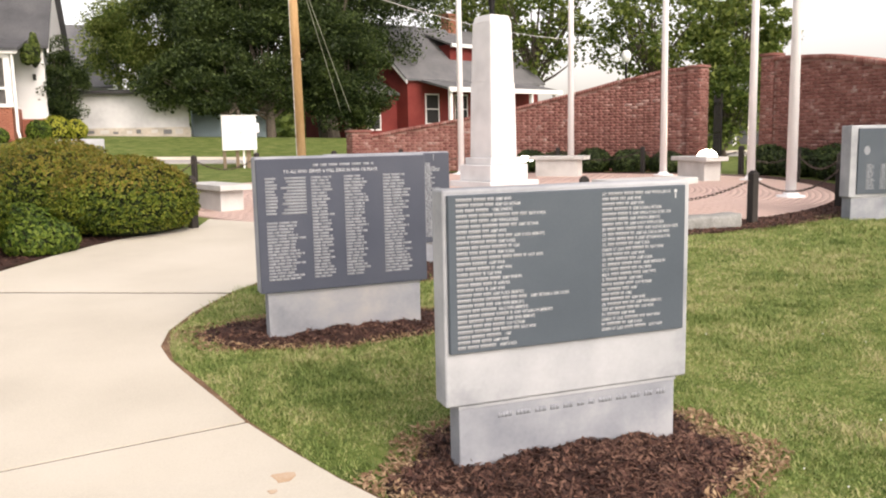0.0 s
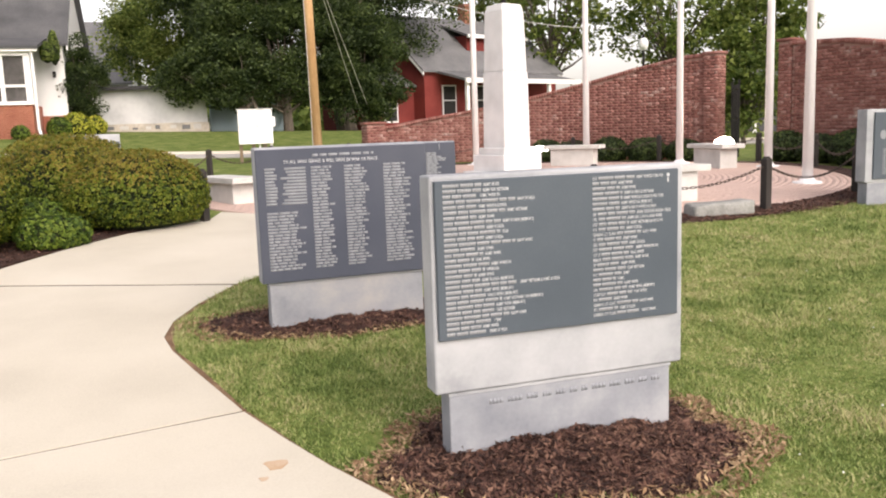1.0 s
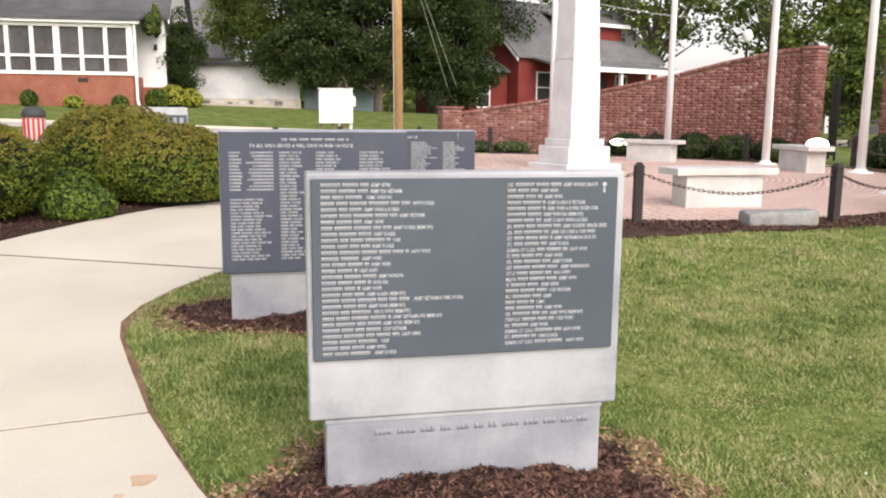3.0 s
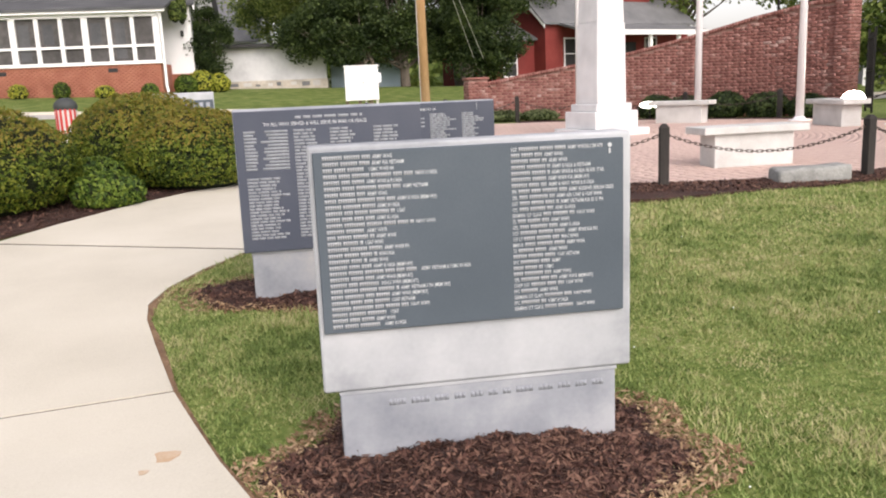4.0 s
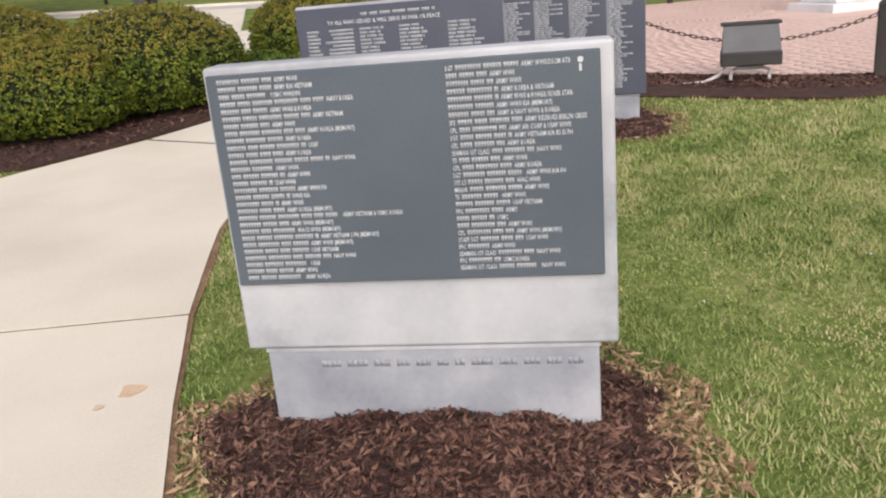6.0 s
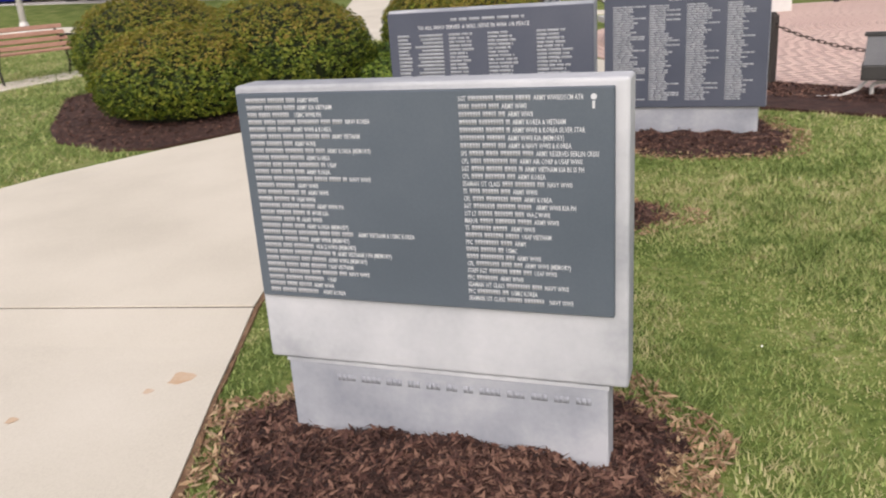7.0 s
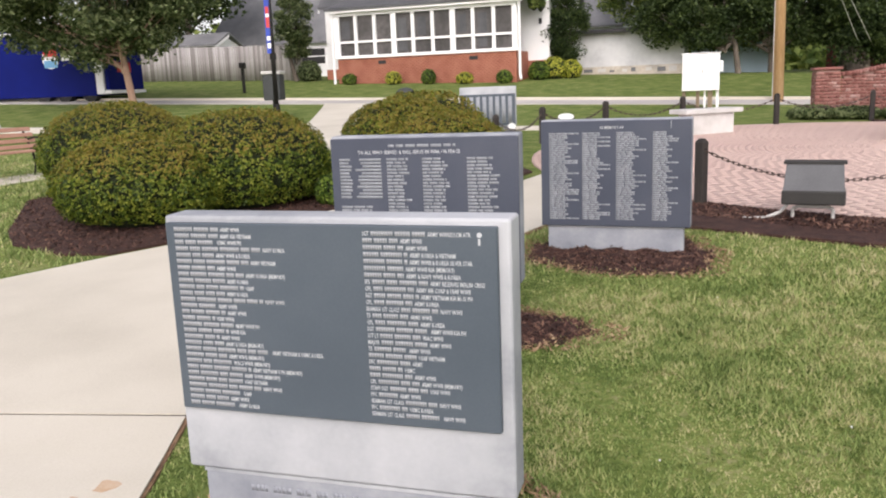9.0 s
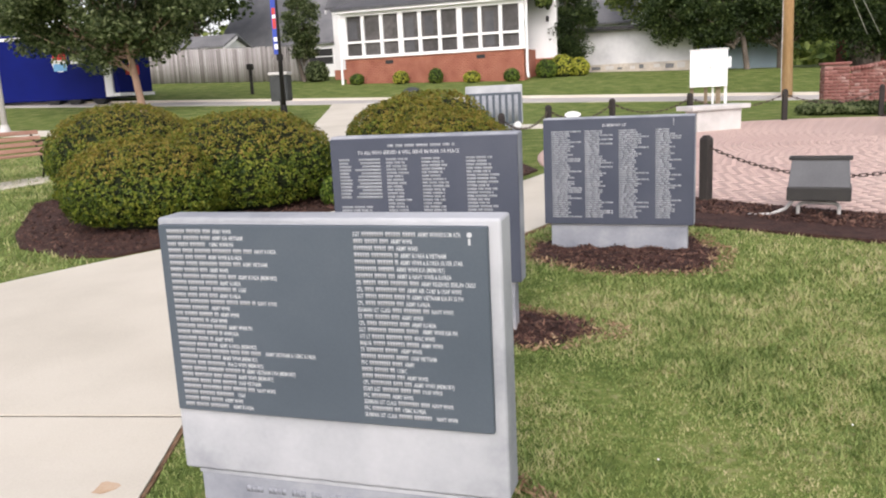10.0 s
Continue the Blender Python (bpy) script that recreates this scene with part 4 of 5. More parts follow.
            part(nm, np_mesh(nm, v, f), mt, t, "bronze tip leaves, paler to lighten the tops" if nm == "tip_leaves" else "")
    return t


bedl = tagged(part("mulch_bed", draped(bmesh.new(), BED_LEFT, 0.025, cut=0.5), M_MULCH), "bed of dark bark mulch under the clipped shrubs", "mulch", kind="structure")
loose_chips("chips", spots, 57, bedl, 0.028)
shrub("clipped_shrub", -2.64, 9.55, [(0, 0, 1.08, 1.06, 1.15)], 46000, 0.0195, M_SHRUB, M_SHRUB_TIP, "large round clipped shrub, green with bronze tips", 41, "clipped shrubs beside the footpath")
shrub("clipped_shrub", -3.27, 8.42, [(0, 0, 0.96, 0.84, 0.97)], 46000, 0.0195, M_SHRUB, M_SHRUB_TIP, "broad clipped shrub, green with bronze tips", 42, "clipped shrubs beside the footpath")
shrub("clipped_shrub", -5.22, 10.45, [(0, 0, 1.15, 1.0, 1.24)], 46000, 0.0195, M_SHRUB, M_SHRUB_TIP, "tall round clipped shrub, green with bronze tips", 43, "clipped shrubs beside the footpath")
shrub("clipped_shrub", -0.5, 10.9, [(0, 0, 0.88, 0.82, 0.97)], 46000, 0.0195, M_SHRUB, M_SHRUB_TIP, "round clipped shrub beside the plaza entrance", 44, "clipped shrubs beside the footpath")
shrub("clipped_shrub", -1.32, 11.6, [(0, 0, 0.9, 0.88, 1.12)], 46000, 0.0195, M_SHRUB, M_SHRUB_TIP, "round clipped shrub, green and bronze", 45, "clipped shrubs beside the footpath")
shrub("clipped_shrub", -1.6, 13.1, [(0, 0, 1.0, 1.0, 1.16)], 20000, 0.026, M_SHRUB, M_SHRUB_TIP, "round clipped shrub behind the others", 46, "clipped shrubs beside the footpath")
shrub("small_shrub", -1.3, 9.55, [(0, 0, 0.33, 0.3, 0.4), (0.17, 0.1, 0.25, 0.24, 0.36)], 6000, 0.026, M_SMALLBUSH, None, "small bright green loose shrub in the mulch", 47)
shrub("small_shrub", -1.58, 10.35, [(0, 0, 0.38, 0.38, 0.48)], 5000, 0.028, M_SMALLBUSH, None, "small bright green shrub between clipped ones", 48)

# low planting at the foot of the curved walls
for k, (deg, r, wd, hh) in enumerate(((99, 7.45, 0.55, 0.34), (92, 7.4, 0.6, 0.3), (84, 7.4, 0.5, 0.3), (60, 7.3, 0.45, 0.62), (54, 7.3, 0.5, 0.58), (46, 7.3, 0.5, 0.66), (38, 7.3, 0.55, 0.62), (30, 7.35, 0.5, 0.55), (7, 7.3, 0.5, 0.7), (-1, 7.3, 0.55, 0.62), (-9, 7.3, 0.5, 0.72), (-17, 7.3, 0.55, 0.66), (-25, 7.3, 0.5, 0.6))):
    px, py = on_ring(deg, r)
    shrub("low_shrub", px, py, [(0, 0, wd, 0.42, hh)], 2600, 0.045, M_LEAF_OLIVE if k < 3 else M_LEAF_DARK, None, "low dark green shrub at the foot of the brick wall" if k > 2 else "low tufted green planting by the brick wall", 60 + k, "shrubs along the wall")


# ---- trees ----
def tree(name, x, y, high, trunk, crown, leaves, size, mat, bark, label, seed, lean=(0, 0), stems=1, base=None, clumps=60, category="tree", puff=0.5):
    """crown: (low, wide_x, wide_y): leaf clumps fill an uneven body between low and high."""
    rng = np.random.default_rng(seed)
    z = gz(x, y)
    t = thing(name, x, y, z, 0, label, category)
    low, wx, wy = crown
    mid, half = (low + high) / 2, (high - low) / 2
    cen = []
    while len(cen) < clumps:
        d = rng.normal(0, 1, 3)
        d = d / np.linalg.norm(d) * rng.uniform(0.25, 1.0) ** 0.5
        cen.append((d[0] * wx + lean[0], d[1] * wy + lean[1], mid + d[2] * half))
    cen = np.array(cen)
    wood = bmesh.new()
    for s in range(stems):
        off = Vector((rng.normal(0, 0.12), rng.normal(0, 0.12), 0)) * (stems > 1)
        top = Vector((lean[0] * 0.5 + rng.normal(0, 0.3) * (stems > 1), lean[1] * 0.5, low + half * 0.9))
        knee = off + (top - off) * 0.5 + Vector((rng.normal(0, 0.15), rng.normal(0, 0.15), 0))
        rod(wood, off - Vector((0, 0, 0.15)), knee, trunk, trunk * 0.75, 12)
        rod(wood, knee, top, trunk * 0.75, trunk * 0.4, 10)
    for c in cen[:: max(1, clumps // 26)]:
        a = Vector((lean[0] * 0.3, lean[1] * 0.3, low * 0.75 + rng.uniform(0, 0.6) * half))
        b = Vector(c)
        m = a.lerp(b, 0.5) + Vector((0, 0, -0.04 * (b - a).length))
        limb = rod(bmesh.new(), a, m, trunk * 0.32, trunk * 0.2, 6)
        part("limb", rod(limb, m, b, trunk * 0.2, trunk * 0.06, 5), bark, t)
    part("trunk", wood, bark, t)
    k = leaves // clumps
    rad = puff * (wx * wy * half) ** (1 / 3) * rng.uniform(0.45, 1.0, clumps)
    d = rng.normal(0, 1, (clumps, k, 3))
    d /= np.linalg.norm(d, axis=2, keepdims=True)
    d *= rng.uniform(0, 1, (clumps, k, 1)) ** 0.45
    P = (cen[:, None] + d * rad[:, None, None] * np.array([1.1, 1.1, 0.75])).reshape(-1, 3)
    P = P[P[:, 2] > 0.3]
    v, f = leaf_quads(P, np.tile([0, 0, 1.0], (len(P), 1)), size, rng, 0.9, 0.6)
    part("crown", np_mesh("crown", v, f), mat, t)
    return t


tree("oak_tree", 8.4, 46.2, 18.0, 0.6, (2.4, 8.4, 4.2), 130000, 0.085, M_LEAF_DARK, M_BARK, "huge dark green spreading tree with drooping limbs", 71, (-1.6, 0), clumps=190, puff=0.33)
tree("oak_tree", -0.3, 50.0, 8.2, 0.4, (2.2, 4.3, 3.0), 60000, 0.085, M_LEAF_MID, M_BARK, "green spreading tree behind a white building", 72, clumps=110, puff=0.4)
tree("oak_tree", 4.7, 42.0, 7.6, 0.26, (1.0, 4.6, 1.7), 80000, 0.075, M_LEAF_DARK, M_BARK, "low dark green tree with branches drooping to the lawn", 83, (-0.3, 0), clumps=150, puff=0.4)
tree("oak_tree", 3.2, 40.5, 4.5, 0.14, (1.1, 2.6, 1.0), 30000, 0.07, M_LEAF_DARK, M_BARK, "dark green drooping tree before the white building", 85, (-1.9, 0), clumps=60)
tree("oak_tree", 8.4, 41.0, 5.8, 0.16, (0.3, 2.0, 1.5), 40000, 0.075, M_LEAF_DARK, M_BARK, "dense dark green tree before the red house", 86, clumps=70)
tree("small_tree", 21.2, 28.2, 4.6, 0.1, (0.3, 1.5, 1.2), 8000, 0.1, M_LEAF_MID, M_BARK, "leafy young tree beyond the gate opening", 84, clumps=50)
tree("conifer", -4.45, 39.4, 4.1, 0.16, (0.2, 0.95, 0.8), 26000, 0.05, M_LEAF_DARK, M_BARK, "dense dark evergreen at the corner of the house", 73, clumps=70)
tree("oak_tree", -10.0, 66.0, 8.6, 0.4, (3, 3.2, 3.0), 14000, 0.2, M_LEAF_MID, M_BARK, "green tree beyond the white house", 74, clumps=80, puff=0.4)
tree("oak_tree", 23.5, 52.0, 12.0, 0.35, (3.5, 4.2, 4.0), 6500, 0.17, M_LEAF_MID, M_BARK, "leafy green tree with gaps of sky behind the brick wall", 75, clumps=160, puff=0.3)
tree("oak_tree", 29.0, 46.0, 10.5, 0.32, (2.6, 3.8, 4.0), 6500, 0.16, M_LEAF_MID, M_BARK, "leafy green tree with gaps of sky beyond the gate", 76, clumps=160, puff=0.3)
tree("oak_tree", 34.0, 44.0, 9.5, 0.32, (2.4, 3.2, 3.0), 9000, 0.18, M_LEAF_MID, M_BARK, "open-crowned green tree beyond the gate", 77, clumps=110, puff=0.3)
tree("oak_tree", 22.0, 60.0, 15.0, 0.3, (6, 4.2, 4.0), 7000, 0.16, M_LEAF_MID, M_BARK, "thin-leaved tree with bare twigs against the sky", 78, clumps=120, puff=0.3)
tree("crape_myrtle", -18.15, 26.5, 6.6, 0.15, (1.75, 4.6, 2.8), 52000, 0.085, M_LEAF_OLIVE, M_BARK_TAN, "crape myrtle with smooth tan stems and drooping leaves", 79, (-1.3, 0), stems=1, clumps=150, puff=0.36)
tree("oak_tree", -31.0, 48.0, 11.5, 0.3, (3.0, 4.2, 3.0), 20000, 0.16, M_LEAF_DARK, M_BARK, "dark green tree behind the fence", 80, clumps=80)
tree("oak_tree", -38.0, 36.0, 10, 0.35, (2.4, 7, 4), 20000, 0.2, M_LEAF_MID, M_BARK, "green tree beyond the blue truck", 81, clumps=70)
tree("holly", -17.6, 38.0, 4.6, 0.12, (0.9, 0.8, 0.8), 9000, 0.07, M_LEAF_OLIVE, M_BARK, "bushy olive green holly beside the porch", 82, clumps=55)

rng = np.random.default_rng(91)
P = []
for k in range(420):
    cx = rng.uniform(-110, 120)
    cy = rng.uniform(78, 100)
    hh = 3.6 + 1.6 * math.sin(cx * 0.11) + 1.2 * math.sin(cx * 0.31 + 1) - (2.5 if cx > 34 else 0)
    cz = gz(cx, cy) + rng.uniform(0, 1) * hh
    d = rng.normal(0, 1.2, (110, 3))
    P.append(np.array([cx, cy, cz]) + d * (1.3, 1, 0.8))
P = np.concatenate(P)
v, f = leaf_quads(P, np.tile([0, -1.0, 0.3], (len(P), 1)), 0.5, rng, 0.9)
tagged(part("far_woods", np_mesh("far_woods", v, f), M_LEAF_MID), "distant belt of green woods along the horizon", "woods", kind="stuff")


# ---- curved brick walls ----
def wall_height(deg, side):
    a = np.interp(deg, (27, 33, 43, 52, 64, 75, 87, 91, 97), (2.74, 2.72, 2.5, 2.2, 1.82, 1.52, 1.24, 1.12, 1.02)) if side > 0 else np.interp(deg, (-62, -50, -40, -28, -15, -7, 1, 14), (1.1, 1.3, 1.6, 1.95, 2.3, 2.5, 2.68, 2.8))
    return float(a)


COURSE, LONG, THICK = 0.078, 0.212, 0.3
BRICK_ME = many_boxes("brick", [(-0.1, 0.1, -0.05, 0.05, 0.004, 0.07)])
BRICK_ME.materials.append(M_BRICK_P)
HALF_ME = many_boxes("brick", [(-0.047, 0.047, -0.05, 0.05, 0.004, 0.07)])
HALF_ME.materials.append(M_BRICK_P)


def brick_wall(name, d0, d1, r, side, label, seed):
    rng = np.random.default_rng(seed)
    t = thing(name, 0, 0, 0, 0, label, "brick wall", kind="structure")
    core = bmesh.new()
    stops = np.arange(d0, d1 + 0.01, 1.5)
    inn, out = r + 0.012, r + THICK - 0.012
    for a, b in zip(stops, stops[1:]):
        q = []
        for deg in (a, b):
            for rr in (inn, out):
                px, py = on_ring(deg, rr)
                base = gz(*on_ring(deg, r))
                q.append((px, py, base - 0.1, base + wall_height(deg, side) - 0.09))
        lo = [core.verts.new((p[0], p[1], p[2])) for p in q]
        hi = [core.verts.new((p[0], p[1], p[3])) for p in q]
        for ring in ((0, 1), (1, 3), (3, 2), (2, 0)):
            core.faces.new((lo[ring[0]], lo[ring[1]], hi[ring[1]], hi[ring[0]]))
        core.faces.new((hi[0], hi[1], hi[3], hi[2]))
    bmesh.ops.recalc_face_normals(core, faces=core.faces[:])
    part("mortar_core", core, M_MORTAR, t, "pale mortar")
    rest_v = []
    cube = np.array([(-1, -1, 0), (1, -1, 0), (1, 1, 0), (-1, 1, 0), (-1, -1, 1), (1, -1, 1), (1, 1, 1), (-1, 1, 1)], float)

    def lay(deg, z, half_len, head, rr=None, depth=0.05, tall=0.066):
        px, py = on_ring(deg, (r if rr is None else rr) + depth + rng.uniform(-0.003, 0.003))
        rz = radians(deg + 90)
        if made_box[0] < 300 and tall == 0.066 and (34 < deg < 52 if side > 0 else 6 < deg < 10):
            o = new("brick", HALF_ME if head else BRICK_ME)
            o.parent = t
            o.matrix_local = pose(px, py, z, 0, 0, deg + 90)
            made_box[0] += 1
            return
        c = cube * (half_len, depth, tall) + (0, 0, 0.004)
        R = np.array([[math.cos(rz), -math.sin(rz), 0], [math.sin(rz), math.cos(rz), 0], [0, 0, 1]])
        rest_v.append(c @ R.T + (px, py, z))

    made_box = [0]
    courses = int(2.9 / COURSE)
    module = math.degrees(0.318 / r)
    for c in range(courses):
        # each course alternates long and short faces, shifted by half a pair
        deg = d0 + module * (0.33 if c % 2 else 0.83) - module
        while deg < d1:
            base = gz(*on_ring(deg, r)) + c * COURSE
            for at, half_len in ((deg, 0.1), (deg + module * 0.5, 0.047)):
                if d0 < at < d1 and (c + 1) * COURSE < wall_height(at, side) - 0.1:
                    lay(at, base, half_len, half_len < 0.06)
            deg += module
    # coping laid on edge
    deg = d0
    while deg < d1:
        base = gz(*on_ring(deg, r)) + wall_height(deg, side) - 0.1
        lay(deg, base, 0.033, False, r - 0.04, (THICK + 0.08) / 2, 0.1)
        deg += math.degrees(0.075 / r)
    f = np.array([(0, 3, 2, 1), (4, 5, 6, 7), (0, 1, 5, 4), (1, 2, 6, 5), (2, 3, 7, 6), (3, 0, 4, 7)])
    k = len(rest_v)
    tagged(part("brickwork", np_mesh("brickwork", np.concatenate(rest_v), (np.arange(k)[:, None, None] * 8 + f).reshape(-1, 4)), M_BRICK, t), kind="stuff")
    return t


def pier(deg, r, high, wide, label):
    x, y = on_ring(deg, r + THICK / 2)
    t = thing("brick_pier", x, y, gz(x, y), deg + 90, label, "brick pier", "wall piers", "structure")
    rows, rng = [], np.random.default_rng(int(deg * 7) + 900)
    part("mortar_core", boxed(-wide / 2 + 0.012, wide / 2 - 0.012, -wide / 2 + 0.012, wide / 2 - 0.012, -0.1, high - 0.02), M_MORTAR, t)
    for c in range(int(high / COURSE)):
        z, h = c * COURSE, wide / 2
        j = 0.5 * (c % 2)
        n = max(2, round(wide / LONG))
        edges = [-h] + [-h + wide * (k + 0.5 + j) / n for k in range(n) if -h + wide * (k + 0.5 + j) / n < h - 0.03] + [h]
        for a, b in zip(edges, edges[1:]):
            p = rng.uniform(-0.003, 0.003)
            rows.append((a + 0.005, b - 0.005, -h + p, -h + 0.06, z, z + 0.066))
            rows.append((a + 0.005, b - 0.005, h - 0.06, h + p, z, z + 0.066))
            rows.append((-h + p, -h + 0.06, a + 0.005, b - 0.005, z + 0.0005, z + 0.0655))
            rows.append((h - 0.06, h + p, a + 0.005, b - 0.005, z + 0.0005, z + 0.0655))
    rows.append((-wide / 2 - 0.03, wide / 2 + 0.03, -wide / 2 - 0.03, wide / 2 + 0.03, high - 0.01, high + 0.06))
    tagged(part("brickwork", many_boxes("brickwork", rows), M_BRICK, t), kind="stuff")
    return t


R_WALL = 8.1
brick_wall("wall_1", 28.7, 94.4, R_WALL, 1, "curved red brick wall stepping down along a sweeping coping", 101)
brick_wall("wall_2", -62.0, 11.8, R_WALL, -1, "curved red brick wall falling away from the gate", 102)
pier(95.8, R_WALL, 1.14, 0.56, "low red brick pier ending the curved wall")
pier(27.4, R_WALL, 2.7, 0.42, "tall red brick pier beside the gate")
pier(12.9, R_WALL, 2.8, 0.36, "tall red brick pier beside the gate opening")

gate_x, gate_y = on_ring(25.0, R_WALL + 0.1)
gate = thing("iron_gate", *on_ring(22.6, R_WALL + 0.15), gz(*on_ring(22.6, R_WALL)), 22.6 + 40, "black iron gate standing open beside the brick pier", "gate")
gb = bmesh.new()
for px in (-0.02, 1.1):
    box(gb, px - 0.025, px + 0.025, -0.025, 0.025, 0.05, 2.0)
for pz in (0.15, 1.0, 1.75):
    box(gb, 0, 1.1, -0.015, 0.015, pz, pz + 0.04)
part("gate_frame", gb, M_IRON, gate)
for k in range(8):
    part("gate_bar", rod(bmesh.new(), (0.1 + k * 0.12, 0, 0.15), (0.1 + k * 0.12, 0, 1.9), 0.009, 0.009, 6), M_IRON, gate)


# ---- street furniture ----
up = thing("utility_pole", 4.33, 29.2, gz(4.33, 29.2), 0, "round pale pine utility pole with wires", "utility pole")
part("shaft", rod(bmesh.new(), (0, 0, -0.2), (-0.12, 0, 10.5), 0.17, 0.13, 14), M_UPOLE, up, smooth=True)
part("ground_wire", rod(bmesh.new(), (-0.165, -0.05, 0), (-0.27, -0.04, 10.4), 0.014, 0.014, 6), M_CONDUIT, up, "pale wire guard")
wi = bmesh.new()
for a, b, sag in (((0, 0, 6.6), (16, 10, 5.6), 0.5), ((0, 0, 7.0), (5.2, 14, 0.6), 0.0), ((0, 0, 7.0), (4.6, 14, 0.6), 0.0)):
    a, b = Vector(a), Vector(b)
    tube(wi, [a.lerp(b, k / 10) - Vector((0, 0, sag * 4 * (k / 10) * (1 - k / 10))) for k in range(11)], 0.016, 5)
part("wire", wi, M_CONDUIT, up, "thin overhead and guy wires")

cab = thing("utility_cabinet", 2.07, 27.0, gz(2.07, 27.0), 0, "white metal utility cabinet raised on wooden legs", "utility cabinet")
part("body", boxed(-0.53, 0.53, -0.2, 0.2, 0.57, 1.64, bevel=0.015, seg=2), M_WHITE, cab)
part("meter", boxed(0.53, 0.63, -0.1, 0.12, 1.1, 1.42, bevel=0.02), M_WHITE, cab)
part("door_seam", boxed(-0.006, 0.006, -0.206, -0.2, 0.63, 1.58), M_CONDUIT, cab)
part("latch", boxed(0.03, 0.07, -0.225, -0.2, 1.08, 1.18, bevel=0.006), M_CONDUIT, cab)
part("roof_lip", boxed(-0.56, 0.56, -0.23, 0.22, 1.64, 1.67, bevel=0.008), M_WHITE, cab)
for lx, wdt in ((-0.48, 0.05), (-0.08, 0.05), (0.12, 0.03), (0.27, 0.07), (0.48, 0.04)):
    part("leg", boxed(lx - wdt, lx + wdt, -0.05, 0.05, -0.1, 0.57), M_POSTWOOD if lx not in (0.12, 0.48) else M_WHITE, cab)

lamp = thing("street_lamp", -10.1, 23.1, gz(-10.1, 23.1), 20, "black street lamp post with a patriotic banner", "street lamp")
part("post", rod(bmesh.new(), (0, 0, 0), (0, 0, 5.2), 0.075, 0.055, 12), M_IRON, lamp, smooth=True)
part("foot", rod(bmesh.new(), (0, 0, 0), (0, 0, 0.5), 0.13, 0.09, 12), M_IRON, lamp)
part("collar", rod(bmesh.new(), (0, 0, 1.82), (0, 0, 2.0), 0.1, 0.1, 10), M_IRON, lamp)
bn = part("banner", boxed(-0.15, 0.01, -0.06, -0.04, 2.0, 3.8), M_BANNER, lamp, "blue, red and white hanging banner")
for z0, z1, mt in ((2.15, 2.3, M_WHITE), (2.38, 2.5, M_WHITE), (2.75, 3.05, M_LOGO_R), (3.15, 3.35, M_LOGO_R), (3.05, 3.15, M_WHITE)):
    part("stripe", boxed(-0.12, -0.02, -0.066, -0.06, z0, z1), mt, bn)
binn = thing("litter_bin", -10.68, 24.0, gz(-10.68, 24.0), 15, "dark grey square litter bin on a post", "litter bin")
part("body", boxed(-0.28, 0.28, -0.28, 0.28, 0.55, 1.35, bevel=0.03), M_BIN, binn)
part("lid", boxed(-0.31, 0.31, -0.31, 0.31, 1.35, 1.45, bevel=0.02), M_CONDUIT, binn, "pale lid")
part("leg", boxed(-0.06, 0.06, -0.06, 0.06, -0.05, 0.55), M_IRON, binn)
mail = thing("mailbox", -17.2, 32.5, gz(-17.2, 32.5), 20, "black mailbox on a black post", "mailbox")
part("post", boxed(-0.06, 0.06, -0.06, 0.06, -0.05, 1.05), M_IRON, mail)
mb = boxed(-0.11, 0.11, -0.25, 0.25, 1.05, 1.3, bevel=0.05, seg=3)
part("box", mb, M_IRON, mail)

can = thing("litter_bin", -5.55, 22.3, gz(-5.55, 22.3), 0, "round striped litter bin with a dark domed lid", "litter bin")
part("body", rod(bmesh.new(), (0, 0, 0), (0, 0, 0.72), 0.25, 0.26, 18), M_BENCH, can)
for k in range(6):
    a = radians(-90 + (k - 2.5) * 26)
    part("stripe", boxed(-0.03, 0.03, -0.006, 0.006, 0.08, 0.7), M_LOGO_R, can).matrix_local = pose(0.262 * math.cos(a), 0.262 * math.sin(a), 0, 0, 0, math.degrees(a) + 90)
dm = bmesh.new()
bmesh.ops.create_uvsphere(dm, u_segments=18, v_segments=9, radius=0.29, matrix=Matrix.Translation((0, 0, 0.74)) @ Matrix.Diagonal((1, 1, 0.75, 1)))
part("lid", dm, M_BIN, can, "dark domed lid", smooth=True)

gl = thing("street_lamp", 18.2, 30.85, gz(12, 30.85), 0, "black lamp post with a white globe", "street lamp")
part("post", rod(bmesh.new(), (0, 0, -0.5), (0, 0, 3.75), 0.07, 0.05, 10), M_IRON, gl)
gb2 = bmesh.new()
bmesh.ops.create_uvsphere(gb2, u_segments=18, v_segments=12, radius=0.2, matrix=Matrix.Translation((0, 0, 4.0)) @ Matrix.Diagonal((1, 1, 1.35, 1)))
part("cap", rod(bmesh.new(), (0, 0, 4.24), (0, 0, 4.4), 0.09, 0.02, 10), M_IRON, gl)
part("globe", gb2, M_GLOBE, gl, "frosted white globe", smooth=True)

gp = thing("street_lamp", -18.75, 20.7, gz(-18.75, 20.7), 0, "slim pale grey lamp post with a flared foot", "street lamp")
part("post", rod(bmesh.new(), (0, 0, 0), (0, 0, 6), 0.095, 0.07, 12), M_CONDUIT, gp, smooth=True)
part("foot", rod(bmesh.new(), (0, 0, -0.05), (0, 0, 0.3), 0.2, 0.12, 12), M_CONDUIT, gp)

